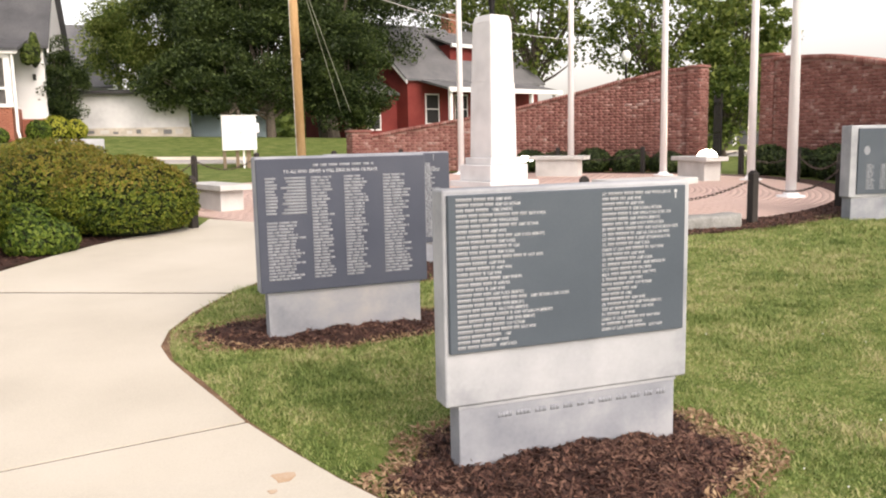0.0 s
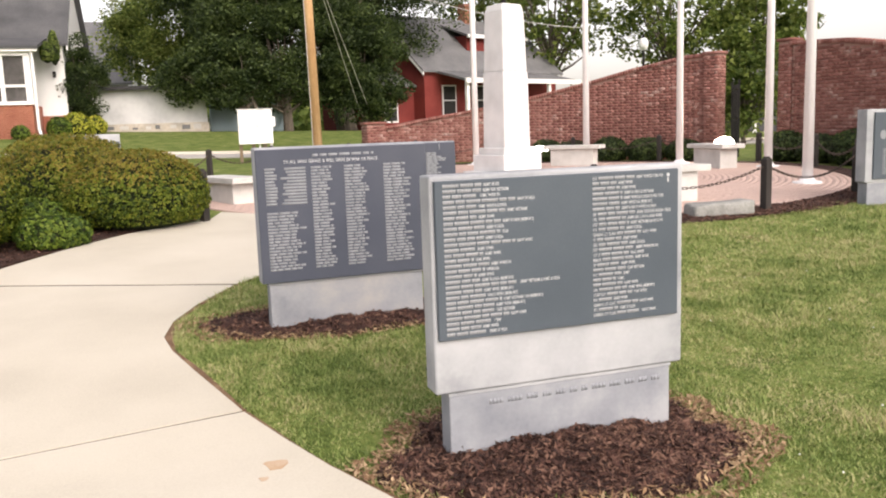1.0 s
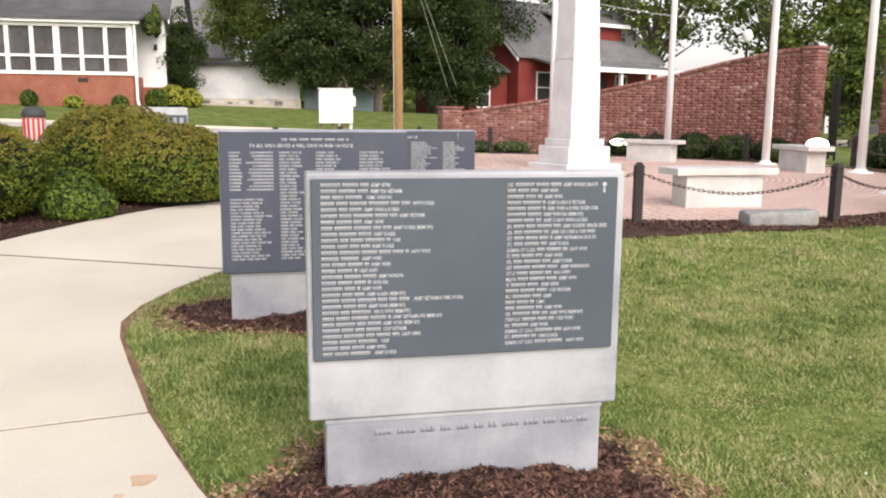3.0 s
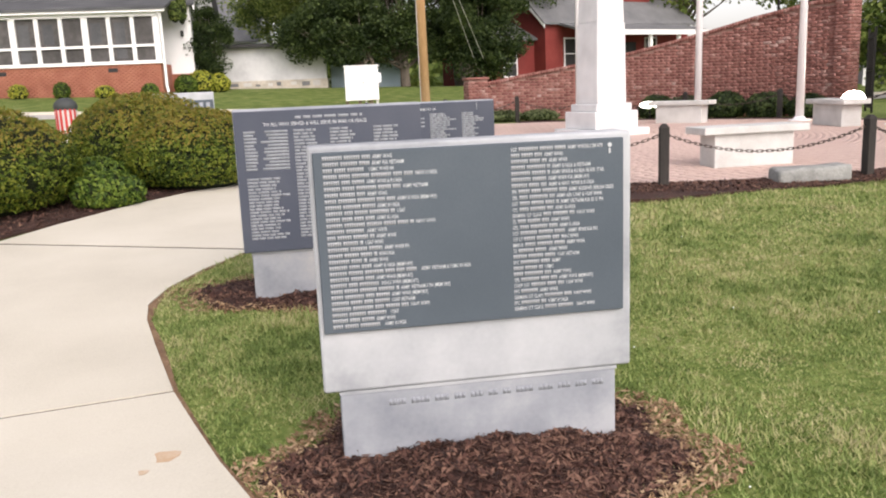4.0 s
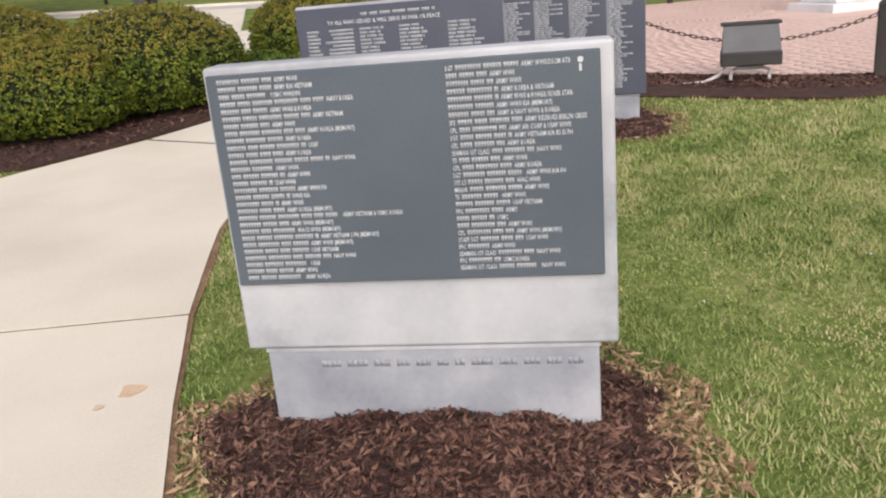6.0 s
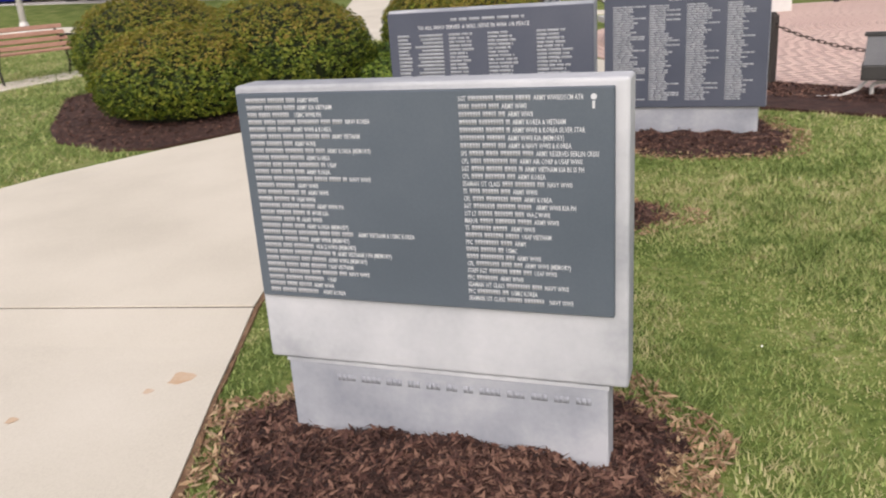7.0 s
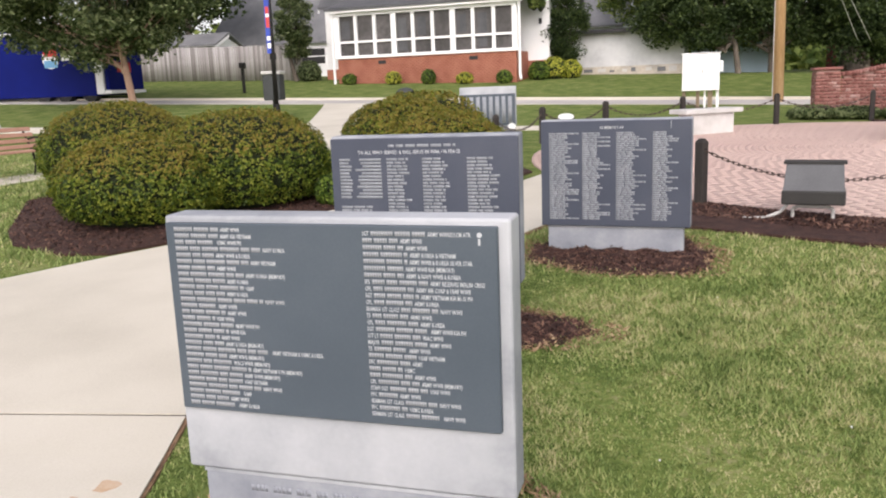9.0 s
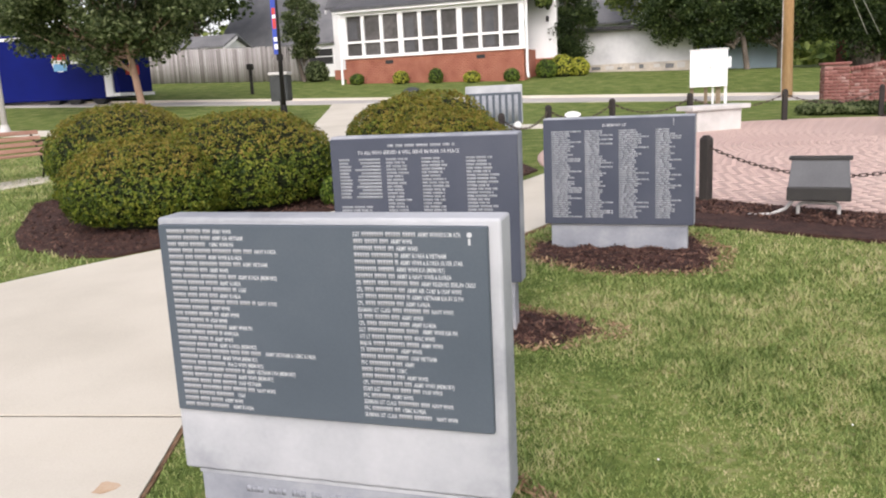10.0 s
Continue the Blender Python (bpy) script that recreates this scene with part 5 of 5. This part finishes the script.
rb = thing("park_bench", -8.22, 11.13, gz(-8.22, 11.13) + 0.03, 80, "park bench of pinkish wooden slats on black cast iron legs", "park bench")
for k in range(4):
    part("seat_slat", boxed(-0.85, 0.85, -0.24 + 0.11 * k, -0.16 + 0.11 * k, 0.42, 0.45, bevel=0.006), M_WOODBENCH, rb)
for k in range(4):
    part("back_slat", boxed(-0.85, 0.85, -0.015, 0.015, -0.034, 0.034, bevel=0.006), M_WOODBENCH, rb).matrix_local = pose(0, 0.24 + 0.05 * k, 0.5 + 0.095 * k, 0, 0, 0) @ pose(0, 0, 0, -16)
for lx in (-0.72, 0.72):
    lg = bmesh.new()
    tube(lg, [(lx, -0.22, 0), (lx, -0.17, 0.2), (lx, -0.22, 0.41), (lx, 0.2, 0.41), (lx, 0.42, 0.8)], 0.018, 6)
    tube(lg, [(lx, 0.2, 0.41), (lx, 0.15, 0.2), (lx, 0.22, 0)], 0.018, 6)
    tube(lg, [(lx, -0.24, 0.41), (lx, -0.27, 0.55), (lx, -0.2, 0.64), (lx, 0.1, 0.65), (lx, 0.28, 0.62)], 0.016, 6)
    part("leg_frame", lg, M_IRON, rb)
pad = part("bench_pad", draped(bmesh.new(), [(-7.9, 10.05), (-7.6, 12.1), (-8.5, 12.2), (-8.85, 10.2)], 0.02), M_WALK)
tagged(pad, "thin concrete pad under the park bench", "paving", kind="structure")

# ---- paths and street beyond ----
near_walk = tagged(part("sidewalk", draped(bmesh.new(), [(-60, 20.6), (-30, 20.6), (-12, 19.8), (-2, 19.6), (0.2, 19.62), (0.2, 20.7), (-2, 20.7), (-12, 21.1), (-30, 22.1), (-60, 22.1)], 0.02, cut=2.5), M_WALK), "pale concrete sidewalk crossing the park lawn", "sidewalk", kind="structure")
branch = tagged(part("footpath", draped(bmesh.new(), [(-4.9, 15.5), (-3.2, 15.0), (-4.6, 17.5), (-6.3, 20.4), (-9.6, 28.6), (-11.3, 28.6), (-8.0, 20.9), (-6.4, 18.4)], 0.03, cut=1.5), M_WALK), "straight concrete path leading to the street", "footpath", kind="structure")
road = tagged(part("road", draped(bmesh.new(), [(-120, 28.5), (-60, 28.5), (-20, 28.5), (20, 28.5), (60, 28.5), (120, 28.5), (120, 29.7), (60, 29.7), (20, 29.7), (-20, 29.7), (-60, 29.7), (-120, 29.7)], 0.025, cut=4), M_ROAD), "pale worn street beyond the lawn", "road", kind="structure")
kerb = tagged(part("kerb", draped(bmesh.new(), [(-120, 29.7), (-60, 29.7), (-20, 29.7), (20, 29.7), (60, 29.7), (120, 29.7), (120, 29.86), (60, 29.86), (20, 29.86), (-20, 29.86), (-60, 29.86), (-120, 29.86)], 0.1, cut=4), M_WALK), "pale concrete kerb along the street", "kerb", kind="structure")


# ---- houses ----
def roof_plane(bm, pts, thick=0.12):
    """A sheet of roof over four corners, with thickness."""
    top = [bm.verts.new(p) for p in pts]
    low = [bm.verts.new((p[0], p[1], p[2] - thick)) for p in pts]
    bm.faces.new(top)
    bm.faces.new(low[::-1])
    k = len(pts)
    for i in range(k):
        bm.faces.new((low[i], low[(i + 1) % k], top[(i + 1) % k], top[i]))
    bmesh.ops.recalc_face_normals(bm, faces=bm.faces[:])
    return bm


def gable_house(t, x0, x1, y0, y1, z0, eave, ridge, wall, roof, over=0.4):
    """Walls with gables to both sides and a roof of two slopes, ridge along x, on the thing t."""
    bm = bmesh.new()
    ym = (y0 + y1) / 2
    box(bm, x0, x1, y0, y1, z0, eave)
    for x in (x0, x1 - 0.15):
        a = [bm.verts.new(p) for p in ((x, y0, eave), (x, y1, eave), (x, ym, ridge - 0.15))]
        b = [bm.verts.new((v.co.x + 0.15, v.co.y, v.co.z)) for v in a]
        bm.faces.new(a)
        bm.faces.new(b[::-1])
        for i in range(3):
            bm.faces.new((a[i], b[i], b[(i + 1) % 3], a[(i + 1) % 3]))
    bmesh.ops.recalc_face_normals(bm, faces=bm.faces[:])
    part("wall", bm, wall, t)
    sl = (ridge - eave) / (ym - y0)
    for ya, s in ((y0 - over, 1), (y1 + over, -1)):
        za = eave - over * sl + 0.12
        part("roof", roof_plane(bmesh.new(), [(x0 - over, ya, za), (x1 + over, ya, za), (x1 + over, ym, ridge + 0.12), (x0 - over, ym, ridge + 0.12)]), roof, t)
    # pale edge boards
    for x in (x0 - over, x1 + over - 0.06):
        bb = bmesh.new()
        roof_plane(bb, [(x, y0 - over, eave - over * sl + 0.02), (x + 0.06, y0 - over, eave - over * sl + 0.02), (x + 0.06, ym, ridge + 0.02), (x, ym, ridge + 0.02)], 0.2)
        part("edge_board", bb, M_WHITE, t)


def window(t, x, y, z, wd, hh, mat=None):
    w_ = part("window", boxed(x - wd / 2 - 0.08, x + wd / 2 + 0.08, y - 0.06, y - 0.005, z - 0.08, z + hh + 0.08), M_WHITE, t, "white framed window")
    part("pane", boxed(x - wd / 2, x + wd / 2, y - 0.068, y - 0.06, z, z + hh / 2 - 0.03), M_DARK, w_)
    part("pane", boxed(x - wd / 2, x + wd / 2, y - 0.068, y - 0.06, z + hh / 2 + 0.03, z + hh), M_DARK, w_)


GH = 1.1
hs = thing("house", 0, 0, 0.47, 0, "white house with a screened porch on an orange brick base", "house")
gable_house(hs, -16.2, -4.95, 38.7, 46.5, GH, 5.25, 9.2, M_SIDING, M_SHINGLE, 0.25)
part("foundation", boxed(-16.25, -4.9, 38.65, 46.55, GH - 0.6, 2.1), M_HBRICK, hs, "orange brick foundation")
base = boxed(-14.55, -5.95, 36.5, 38.7, GH - 0.6, 2.5)
pb = part("porch_base", base, M_HBRICK, hs, "orange red brick porch wall")
rows = []
for c in range(19):
    for k in range(44):
        x = -14.55 + 0.2 * k + (0.1 if c % 2 else 0)
        if x + 0.19 < -5.95:
            rows.append((x, x + 0.19, 36.488, 36.51, GH - 0.02 + 0.0745 * c, GH + 0.045 + 0.0745 * c))
tagged(part("brickwork", many_boxes("brickwork", rows), M_HBRICK, hs), kind="stuff")
for vx in (-12.3, -7.9):
    part("vent", boxed(vx - 0.19, vx + 0.19, 36.47, 36.5, 2.2, 2.36), M_DARK, hs, "dark foundation vent")
part("sill", boxed(-14.65, -5.85, 36.42, 36.62, 2.5, 2.64, bevel=0.01), M_WHITE, hs)
part("porch_floor", boxed(-14.5, -6.0, 36.62, 38.7, 2.4, 2.5), M_BLOCK, hs)
part("fascia", boxed(-14.95, -5.55, 36.2, 36.34, 4.56, 4.78, bevel=0.01), M_WHITE, hs)
part("beam", boxed(-14.6, -5.9, 36.42, 36.58, 4.42, 4.6), M_WHITE, hs)
part("rail", boxed(-14.55, -5.95, 36.46, 36.54, 3.2, 3.3), M_WHITE, hs)
xs = np.linspace(-14.5, -6.0, 10)
for k, x in enumerate(xs):
    wd = 0.12 if k % 3 == 0 else 0.075
    part("mullion", boxed(x - wd, x + wd, 36.45, 36.56, 2.64, 4.44), M_WHITE, hs)
for k in range(9):
    part("screen", boxed(xs[k] + 0.06, xs[k + 1] - 0.06, 36.56, 36.575, 2.64, 4.44), M_SCREEN, hs, "dark insect screen")
for k, x in enumerate(xs[:-1]):
    if k in (0, 3, 4, 6, 7):
        part("curtain", boxed(x + 0.2, x + 0.62, 36.545, 36.56, 2.75 if k % 2 else 3.4, 4.2), M_SHINGLE, hs, "dim shape behind the screen")
part("porch_roof", roof_plane(bmesh.new(), [(-14.98, 36.15, 4.78), (-5.52, 36.15, 4.78), (-5.52, 38.7, 5.36), (-14.98, 38.7, 5.36)]), M_SHINGLE, hs)
for dx in (-14.72, -5.78):
    dsp = bmesh.new()
    tube(dsp, [(dx, 36.32, 4.6), (dx, 36.4, 4.35), (dx, 36.42, 1.55), (dx + 0.08, 36.25, 1.28)], 0.06, 8)
    part("downspout", dsp, M_WHITE, hs, "white downspout")
dm = bmesh.new()
box(dm, -11.1, -8.1, 39.5, 42.0, 5.8, 7.5)
part("dormer", dm, M_SIDING, hs)
part("dormer_roof", roof_plane(bmesh.new(), [(-11.35, 39.2, 7.45), (-7.85, 39.2, 7.45), (-7.85, 42.5, 8.3), (-11.35, 42.5, 8.3)]), M_SHINGLE, hs)
window(hs, -9.6, 39.5, 6.3, 0.9, 0.95)
window(hs, -8.55, 39.5, 6.4, 0.35, 0.7)
part("lantern", boxed(-5.4, -5.28, 38.5, 38.66, 3.7, 3.95, bevel=0.02), M_DARK, hs, "small dark wall lantern")
shrub("ivy", -5.4, 37.6, [(0, 0, 0.26, 0.3, 0.8), (0.2, 0.5, 0.22, 0.3, 1.3)], 2200, 0.055, M_LEAF_MID, None, "green climber growing over the porch roof", 140)
bpy.data.objects["ivy"].location.z = 4.75
for k, bx in enumerate((-13.8, -11.6, -9.9, -8.2, -6.4)):
    shrub("small_shrub", bx, 36.05, [(0, 0, 0.34 + 0.05 * (k % 2), 0.3, 0.5 + 0.08 * (k % 3))], 900, 0.05, M_YELLOWBUSH if k % 2 else M_SMALLBUSH, None, "small yellow-green shrub against the brick base", 150 + k, "shrubs along the porch")
for k, (bx, by, br, mt) in enumerate(((-4.6, 38.0, 0.6, M_YELLOWBUSH), (-3.9, 38.2, 0.5, M_YELLOWBUSH), (-5.2, 37.6, 0.5, M_SMALLBUSH), (-16.9, 38.0, 0.62, M_LEAF_OLIVE))):
    shrub("small_shrub", bx, by, [(0, 0, br, br * 0.8, br * 1.6)], 1600, 0.06, mt, None, "rounded leafy shrub at the corner of the house", 160 + k)

rh = thing("house", 0, 0, 0, 0, "red clapboard house with a grey roof and a white porch", "house")
gable_house(rh, 13.1, 24.1, 45.5, 53.5, 0.4, 4.65, 7.95, M_RED, M_SHINGLE_P, 0.35)
part("porch_roof", roof_plane(bmesh.new(), [(13.6, 42.6, 3.85), (23.1, 42.6, 3.85), (23.1, 45.5, 4.5), (13.9, 45.5, 4.5)]), M_SHINGLE_P, rh)
part("porch_fascia", boxed(13.6, 23.1, 42.5, 42.62, 3.62, 3.88), M_WHITE, rh)
part("porch_floor", boxed(13.8, 22.8, 42.7, 45.5, 0.4, 1.3), M_BLOCK, rh)
for px in (13.9, 16.1, 18.3, 20.5, 22.6):
    part("porch_post", boxed(px - 0.09, px + 0.09, 42.7, 42.88, 1.3, 3.65), M_WHITE, rh)
window(rh, 14.9, 45.5, 2.0, 0.9, 1.6)
window(rh, 17.2, 45.5, 2.0, 0.9, 1.6)
part("door", boxed(18.8, 19.8, 45.44, 45.49, 1.3, 3.4), M_DARK, rh)
window(rh, 21.0, 45.5, 2.0, 0.8, 1.6)
part("wing", boxed(10.4, 13.1, 46.5, 52, 0.4, 3.7), M_RED, rh, "low red side wing")
part("wing_roof", roof_plane(bmesh.new(), [(9.9, 46.2, 3.7), (13.1, 46.2, 3.7), (13.1, 49.5, 5.2), (9.9, 49.5, 5.2)]), M_SHINGLE_P, rh)
window(rh, 11.4, 46.5, 1.7, 0.8, 1.4)
part("dormer", boxed(17.6, 22.2, 46.8, 49.5, 5.4, 6.75), M_RED, rh, "red dormer")
part("dormer_roof", roof_plane(bmesh.new(), [(17.3, 46.4, 6.75), (22.5, 46.4, 6.75), (22.5, 49.6, 7.85), (17.3, 49.6, 7.85)]), M_SHINGLE_P, rh)
part("dormer_trim", boxed(17.3, 22.5, 46.3, 46.42, 6.56, 6.77), M_WHITE, rh)
part("chimney", boxed(19.7, 20.45, 49.2, 49.9, 6.5, 8.9), M_CHIM, rh, "orange brick chimney")
part("chimney_cap", boxed(19.6, 20.55, 49.1, 50.0, 8.9, 9.05), M_CHIM, rh)
rh.matrix_world = pose(12.3, 45.2, 0.28, 0, 0, 24) @ pose(-12.6, -45.5, 0)

wb = thing("outbuilding", 0, 0, 0.42, 0, "long low white block building with a dark flat roof", "building")
part("wall", boxed(-4.5, 0.8, 41.4, 45, 1.0, 3.32), M_OLDWHITE, wb)
part("plinth", boxed(-4.55, 0.85, 41.3, 45, 0.8, 1.76), M_BLOCK, wb, "patched stone plinth")
part("roof", roof_plane(bmesh.new(), [(-4.8, 41.0, 3.46), (1.05, 41.0, 3.46), (1.05, 45.2, 3.75), (-4.8, 45.2, 3.75)], 0.16), M_DARK, wb)
rng = np.random.default_rng(131)
for k in range(9):
    px = -4.3 + 0.55 * k + rng.uniform(-0.1, 0.1)
    part("patch", boxed(px, px + rng.uniform(0.2, 0.42), 41.28, 41.3, 1.44 + rng.uniform(0, 0.08), 1.58 + rng.uniform(0, 0.13)), M_SHINGLE_P if k % 2 else M_CONDUIT, wb, "grey repair patch")
bh = thing("outbuilding", -0.3, -6.0, 0.6, 0, "small pale blue building half hidden by trees", "building")
part("wall", boxed(1.3, 5.2, 50.0, 54, 0.9, 3.2), M_BLUEWALL, bh)
part("roof", roof_plane(bmesh.new(), [(1.0, 49.7, 3.2), (5.5, 49.7, 3.2), (5.5, 54.2, 4.0), (1.0, 54.2, 4.0)]), M_SHINGLE_P, bh)
gh = thing("house", 0, 0, 0.45, 0, "grey roofed house beyond the white building", "house")
gable_house(gh, -8.2, -3.6, 54.5, 64, 1.0, 4.6, 8.6, M_SIDING, M_SHINGLE_P, 0.3)
lh = thing("house", -1.8, 0, -0.25, 0, "white house with a large grey roof behind the fence", "house")
gable_house(lh, -30, -19.8, 52, 61, 1.2, 5.3, 9.5, M_SIDING, M_SHINGLE_P, 0.4)
window(lh, -22.2, 52, 3.6, 1.8, 1.0)
sd = thing("shed", 0, 0, 0.55, 0, "small white shed with a low gable", "shed")
gable_house(sd, -29.5, -26.0, 43.5, 46.0, 1.2, 3.95, 4.55, M_WHITE, M_SHINGLE_P, 0.25)

gb3 = thing("outbuilding", 24.5, 33.5, gz(12, 33.5), -25, "grey-blue shed with white posts glimpsed through the gate", "building")
part("wall", boxed(-2.5, 2.5, 0, 3, -0.2, 2.3), M_SHINGLE, gb3)
part("roof", roof_plane(bmesh.new(), [(-2.8, -0.9, 2.2), (2.8, -0.9, 2.2), (2.8, 3.3, 3.1), (-2.8, 3.3, 3.1)]), M_SHINGLE_P, gb3)
for px in (-2.4, -0.8, 0.8, 2.4):
    part("post", boxed(px - 0.07, px + 0.07, -0.8, -0.66, -0.2, 2.2), M_WHITE, gb3)
part("opening", boxed(-0.6, 0.6, -0.02, 0.02, -0.1, 1.9), M_DARK, gb3)
fence = thing("fence", 0, 0, 0, 0, "tall weathered grey board fence", "fence")
rng = np.random.default_rng(111)
PLANK = many_boxes("plank", [(-0.068, 0.068, -0.012, 0.012, 0, 1.75)])
PLANK.materials.append(M_FENCE)
for k in range(96):
    x = -31.0 + 0.142 * k
    y = 38.6 - 0.02 * (x + 31)
    o = new("plank", PLANK)
    o.parent = fence
    o.matrix_local = pose(x, y + rng.uniform(-0.01, 0.01), gz(x, y) + rng.uniform(-0.03, 0.03), 0, rng.uniform(-0.5, 0.5), 0)
for za, zb in ((0.35, 0.45), (1.3, 1.4)):
    rail = bmesh.new()
    tube(rail, [(-31, 38.66, gz(-31, 38.6) + za), (-17.4, 38.4, gz(-17.4, 38.4) + za)], 0.045, 4)
    part("rail", rail, M_FENCE, fence)

# ---- delivery truck ----
tk = thing("delivery_truck", -26.5, 30.3, gz(-26.2, 29.0) - 0.05, 3, "long dark blue delivery truck parked on the street", "truck")
part("body", boxed(-4.6, 4.1, -1.2, 1.2, 0.24, 3.1, bevel=0.05, seg=2), M_TRUCK, tk)
part("corner_post", boxed(4.1, 4.5, -1.22, 1.22, 0.3, 3.1, bevel=0.03), M_WHITE, tk, "white rear corner")
part("rear", boxed(4.5, 4.75, -1.15, 1.15, 0.45, 2.9, bevel=0.05), M_TRUCK, tk)
part("bumper", boxed(4.3, 4.8, -1.18, 1.18, 0.32, 0.45), M_WHITE, tk)
part("roof_trim", boxed(-4.6, 4.1, -1.23, -1.2, 2.88, 3.0), M_WHITE, tk)
lg = bmesh.new()
bmesh.ops.create_circle(lg, cap_ends=True, segments=28, radius=0.42, matrix=Matrix.Translation((1.95, -1.212, 1.85)) @ Matrix.Rotation(radians(90), 4, "X"))
logo = part("decal", lg, M_WHITE, tk, "round red, white and blue decal")
for z0, z1, mt in ((1.94, 2.22, M_LOGO_R), (1.48, 1.78, M_LOGO_B)):
    part("decal_band", boxed(1.61, 2.29, -1.225, -1.215, z0, z1, bevel=0.002), mt, logo)
part("decal_mark", boxed(2.5, 3.3, -1.212, -1.2, 1.75, 1.97), M_WHITE, tk, "white mark")
part("decal_mark", boxed(4.75, 4.765, -0.6, 0.3, 1.2, 1.6), M_LOGO_R, tk, "small red mark")
for wx in (-3.4, 1.3, 2.4, 3.7):
    wh = part("wheel", rod(bmesh.new(), (wx, -1.16, 0.4), (wx, -0.85, 0.4), 0.4, 0.4, 20), M_RUBBER, tk)
    part("rim", rod(bmesh.new(), (wx, -1.175, 0.4), (wx, -1.15, 0.4), 0.2, 0.2, 16), M_LAMPCASE, wh)

vn = thing("van", -38.5, 33.0, gz(-38, 31) + 0.03, 0, "pale van parked beyond the lamp post", "van")
part("body", boxed(-2.4, 1.6, -0.95, 0.95, 0.4, 2.2, bevel=0.15, seg=3), M_WHITE, vn)
part("bonnet", boxed(1.5, 2.6, -0.9, 0.9, 0.4, 1.2, bevel=0.15, seg=3), M_WHITE, vn)
for wx in (-1.6, 1.7):
    part("wheel", rod(bmesh.new(), (wx, -0.98, 0.36), (wx, -0.7, 0.36), 0.36, 0.36, 16), M_RUBBER, vn)

# ---- pavers ----
rng = np.random.default_rng(121)
PAVER_ME = many_boxes("paver", [(-0.1014, 0.1014, -0.0513, 0.0513, -0.03, 0.0)])
PAVER_ME.materials.append(M_PAVER_P)
loose, rest = 0, []
cube = np.array([(-0.1014, -0.0513, -0.03), (0.1014, -0.0513, -0.03), (0.1014, 0.0513, -0.03), (-0.1014, 0.0513, -0.03), (-0.1014, -0.0513, 0), (0.1014, -0.0513, 0), (0.1014, 0.0513, 0), (-0.1014, 0.0513, 0)])
row, rr = 0, R_PAVE - 0.06
while rr > 0.9:
    n = int(2 * math.pi * rr / 0.204)
    for k in range(n):
        deg = 360 * (k + 0.5 * (row % 2)) / n
        x, y = on_ring(deg, rr)
        if math.hypot(x - 6.24, y - 15.55) < 1.0:
            continue
        z = gz(x, y) + 0.022 + rng.uniform(-0.0005, 0.0005)
        a = deg + 90
        if loose < 300 and y < 9.75 and x < 7.6:
            o = new("paver", PAVER_ME)
            o.parent = plaza
            o.matrix_local = pose(x, y, z, math.degrees(math.atan((gz(x, y + 0.1) - gz(x, y - 0.1)) / 0.2)), 0, 0) @ pose(0, 0, 0, 0, 0, a)
            loose += 1
        else:
            c, s = math.cos(radians(a)), math.sin(radians(a))
            p = cube @ np.array([[c, -s, 0], [s, c, 0], [0, 0, 1]]).T + (x, y, 0)
            p[:, 2] += ground_at(p[:, 0], p[:, 1]) + 0.022 + rng.uniform(-0.0005, 0.0005)
            rest.append(p)
    rr -= 0.104
    row += 1
f = np.array([(4, 5, 6, 7), (0, 1, 5, 4), (1, 2, 6, 5), (2, 3, 7, 6), (3, 0, 4, 7)])
tagged(part("pavers", np_mesh("pavers", np.concatenate(rest), (np.arange(len(rest))[:, None, None] * 8 + f).reshape(-1, 4)), M_PAVER, plaza), kind="stuff")
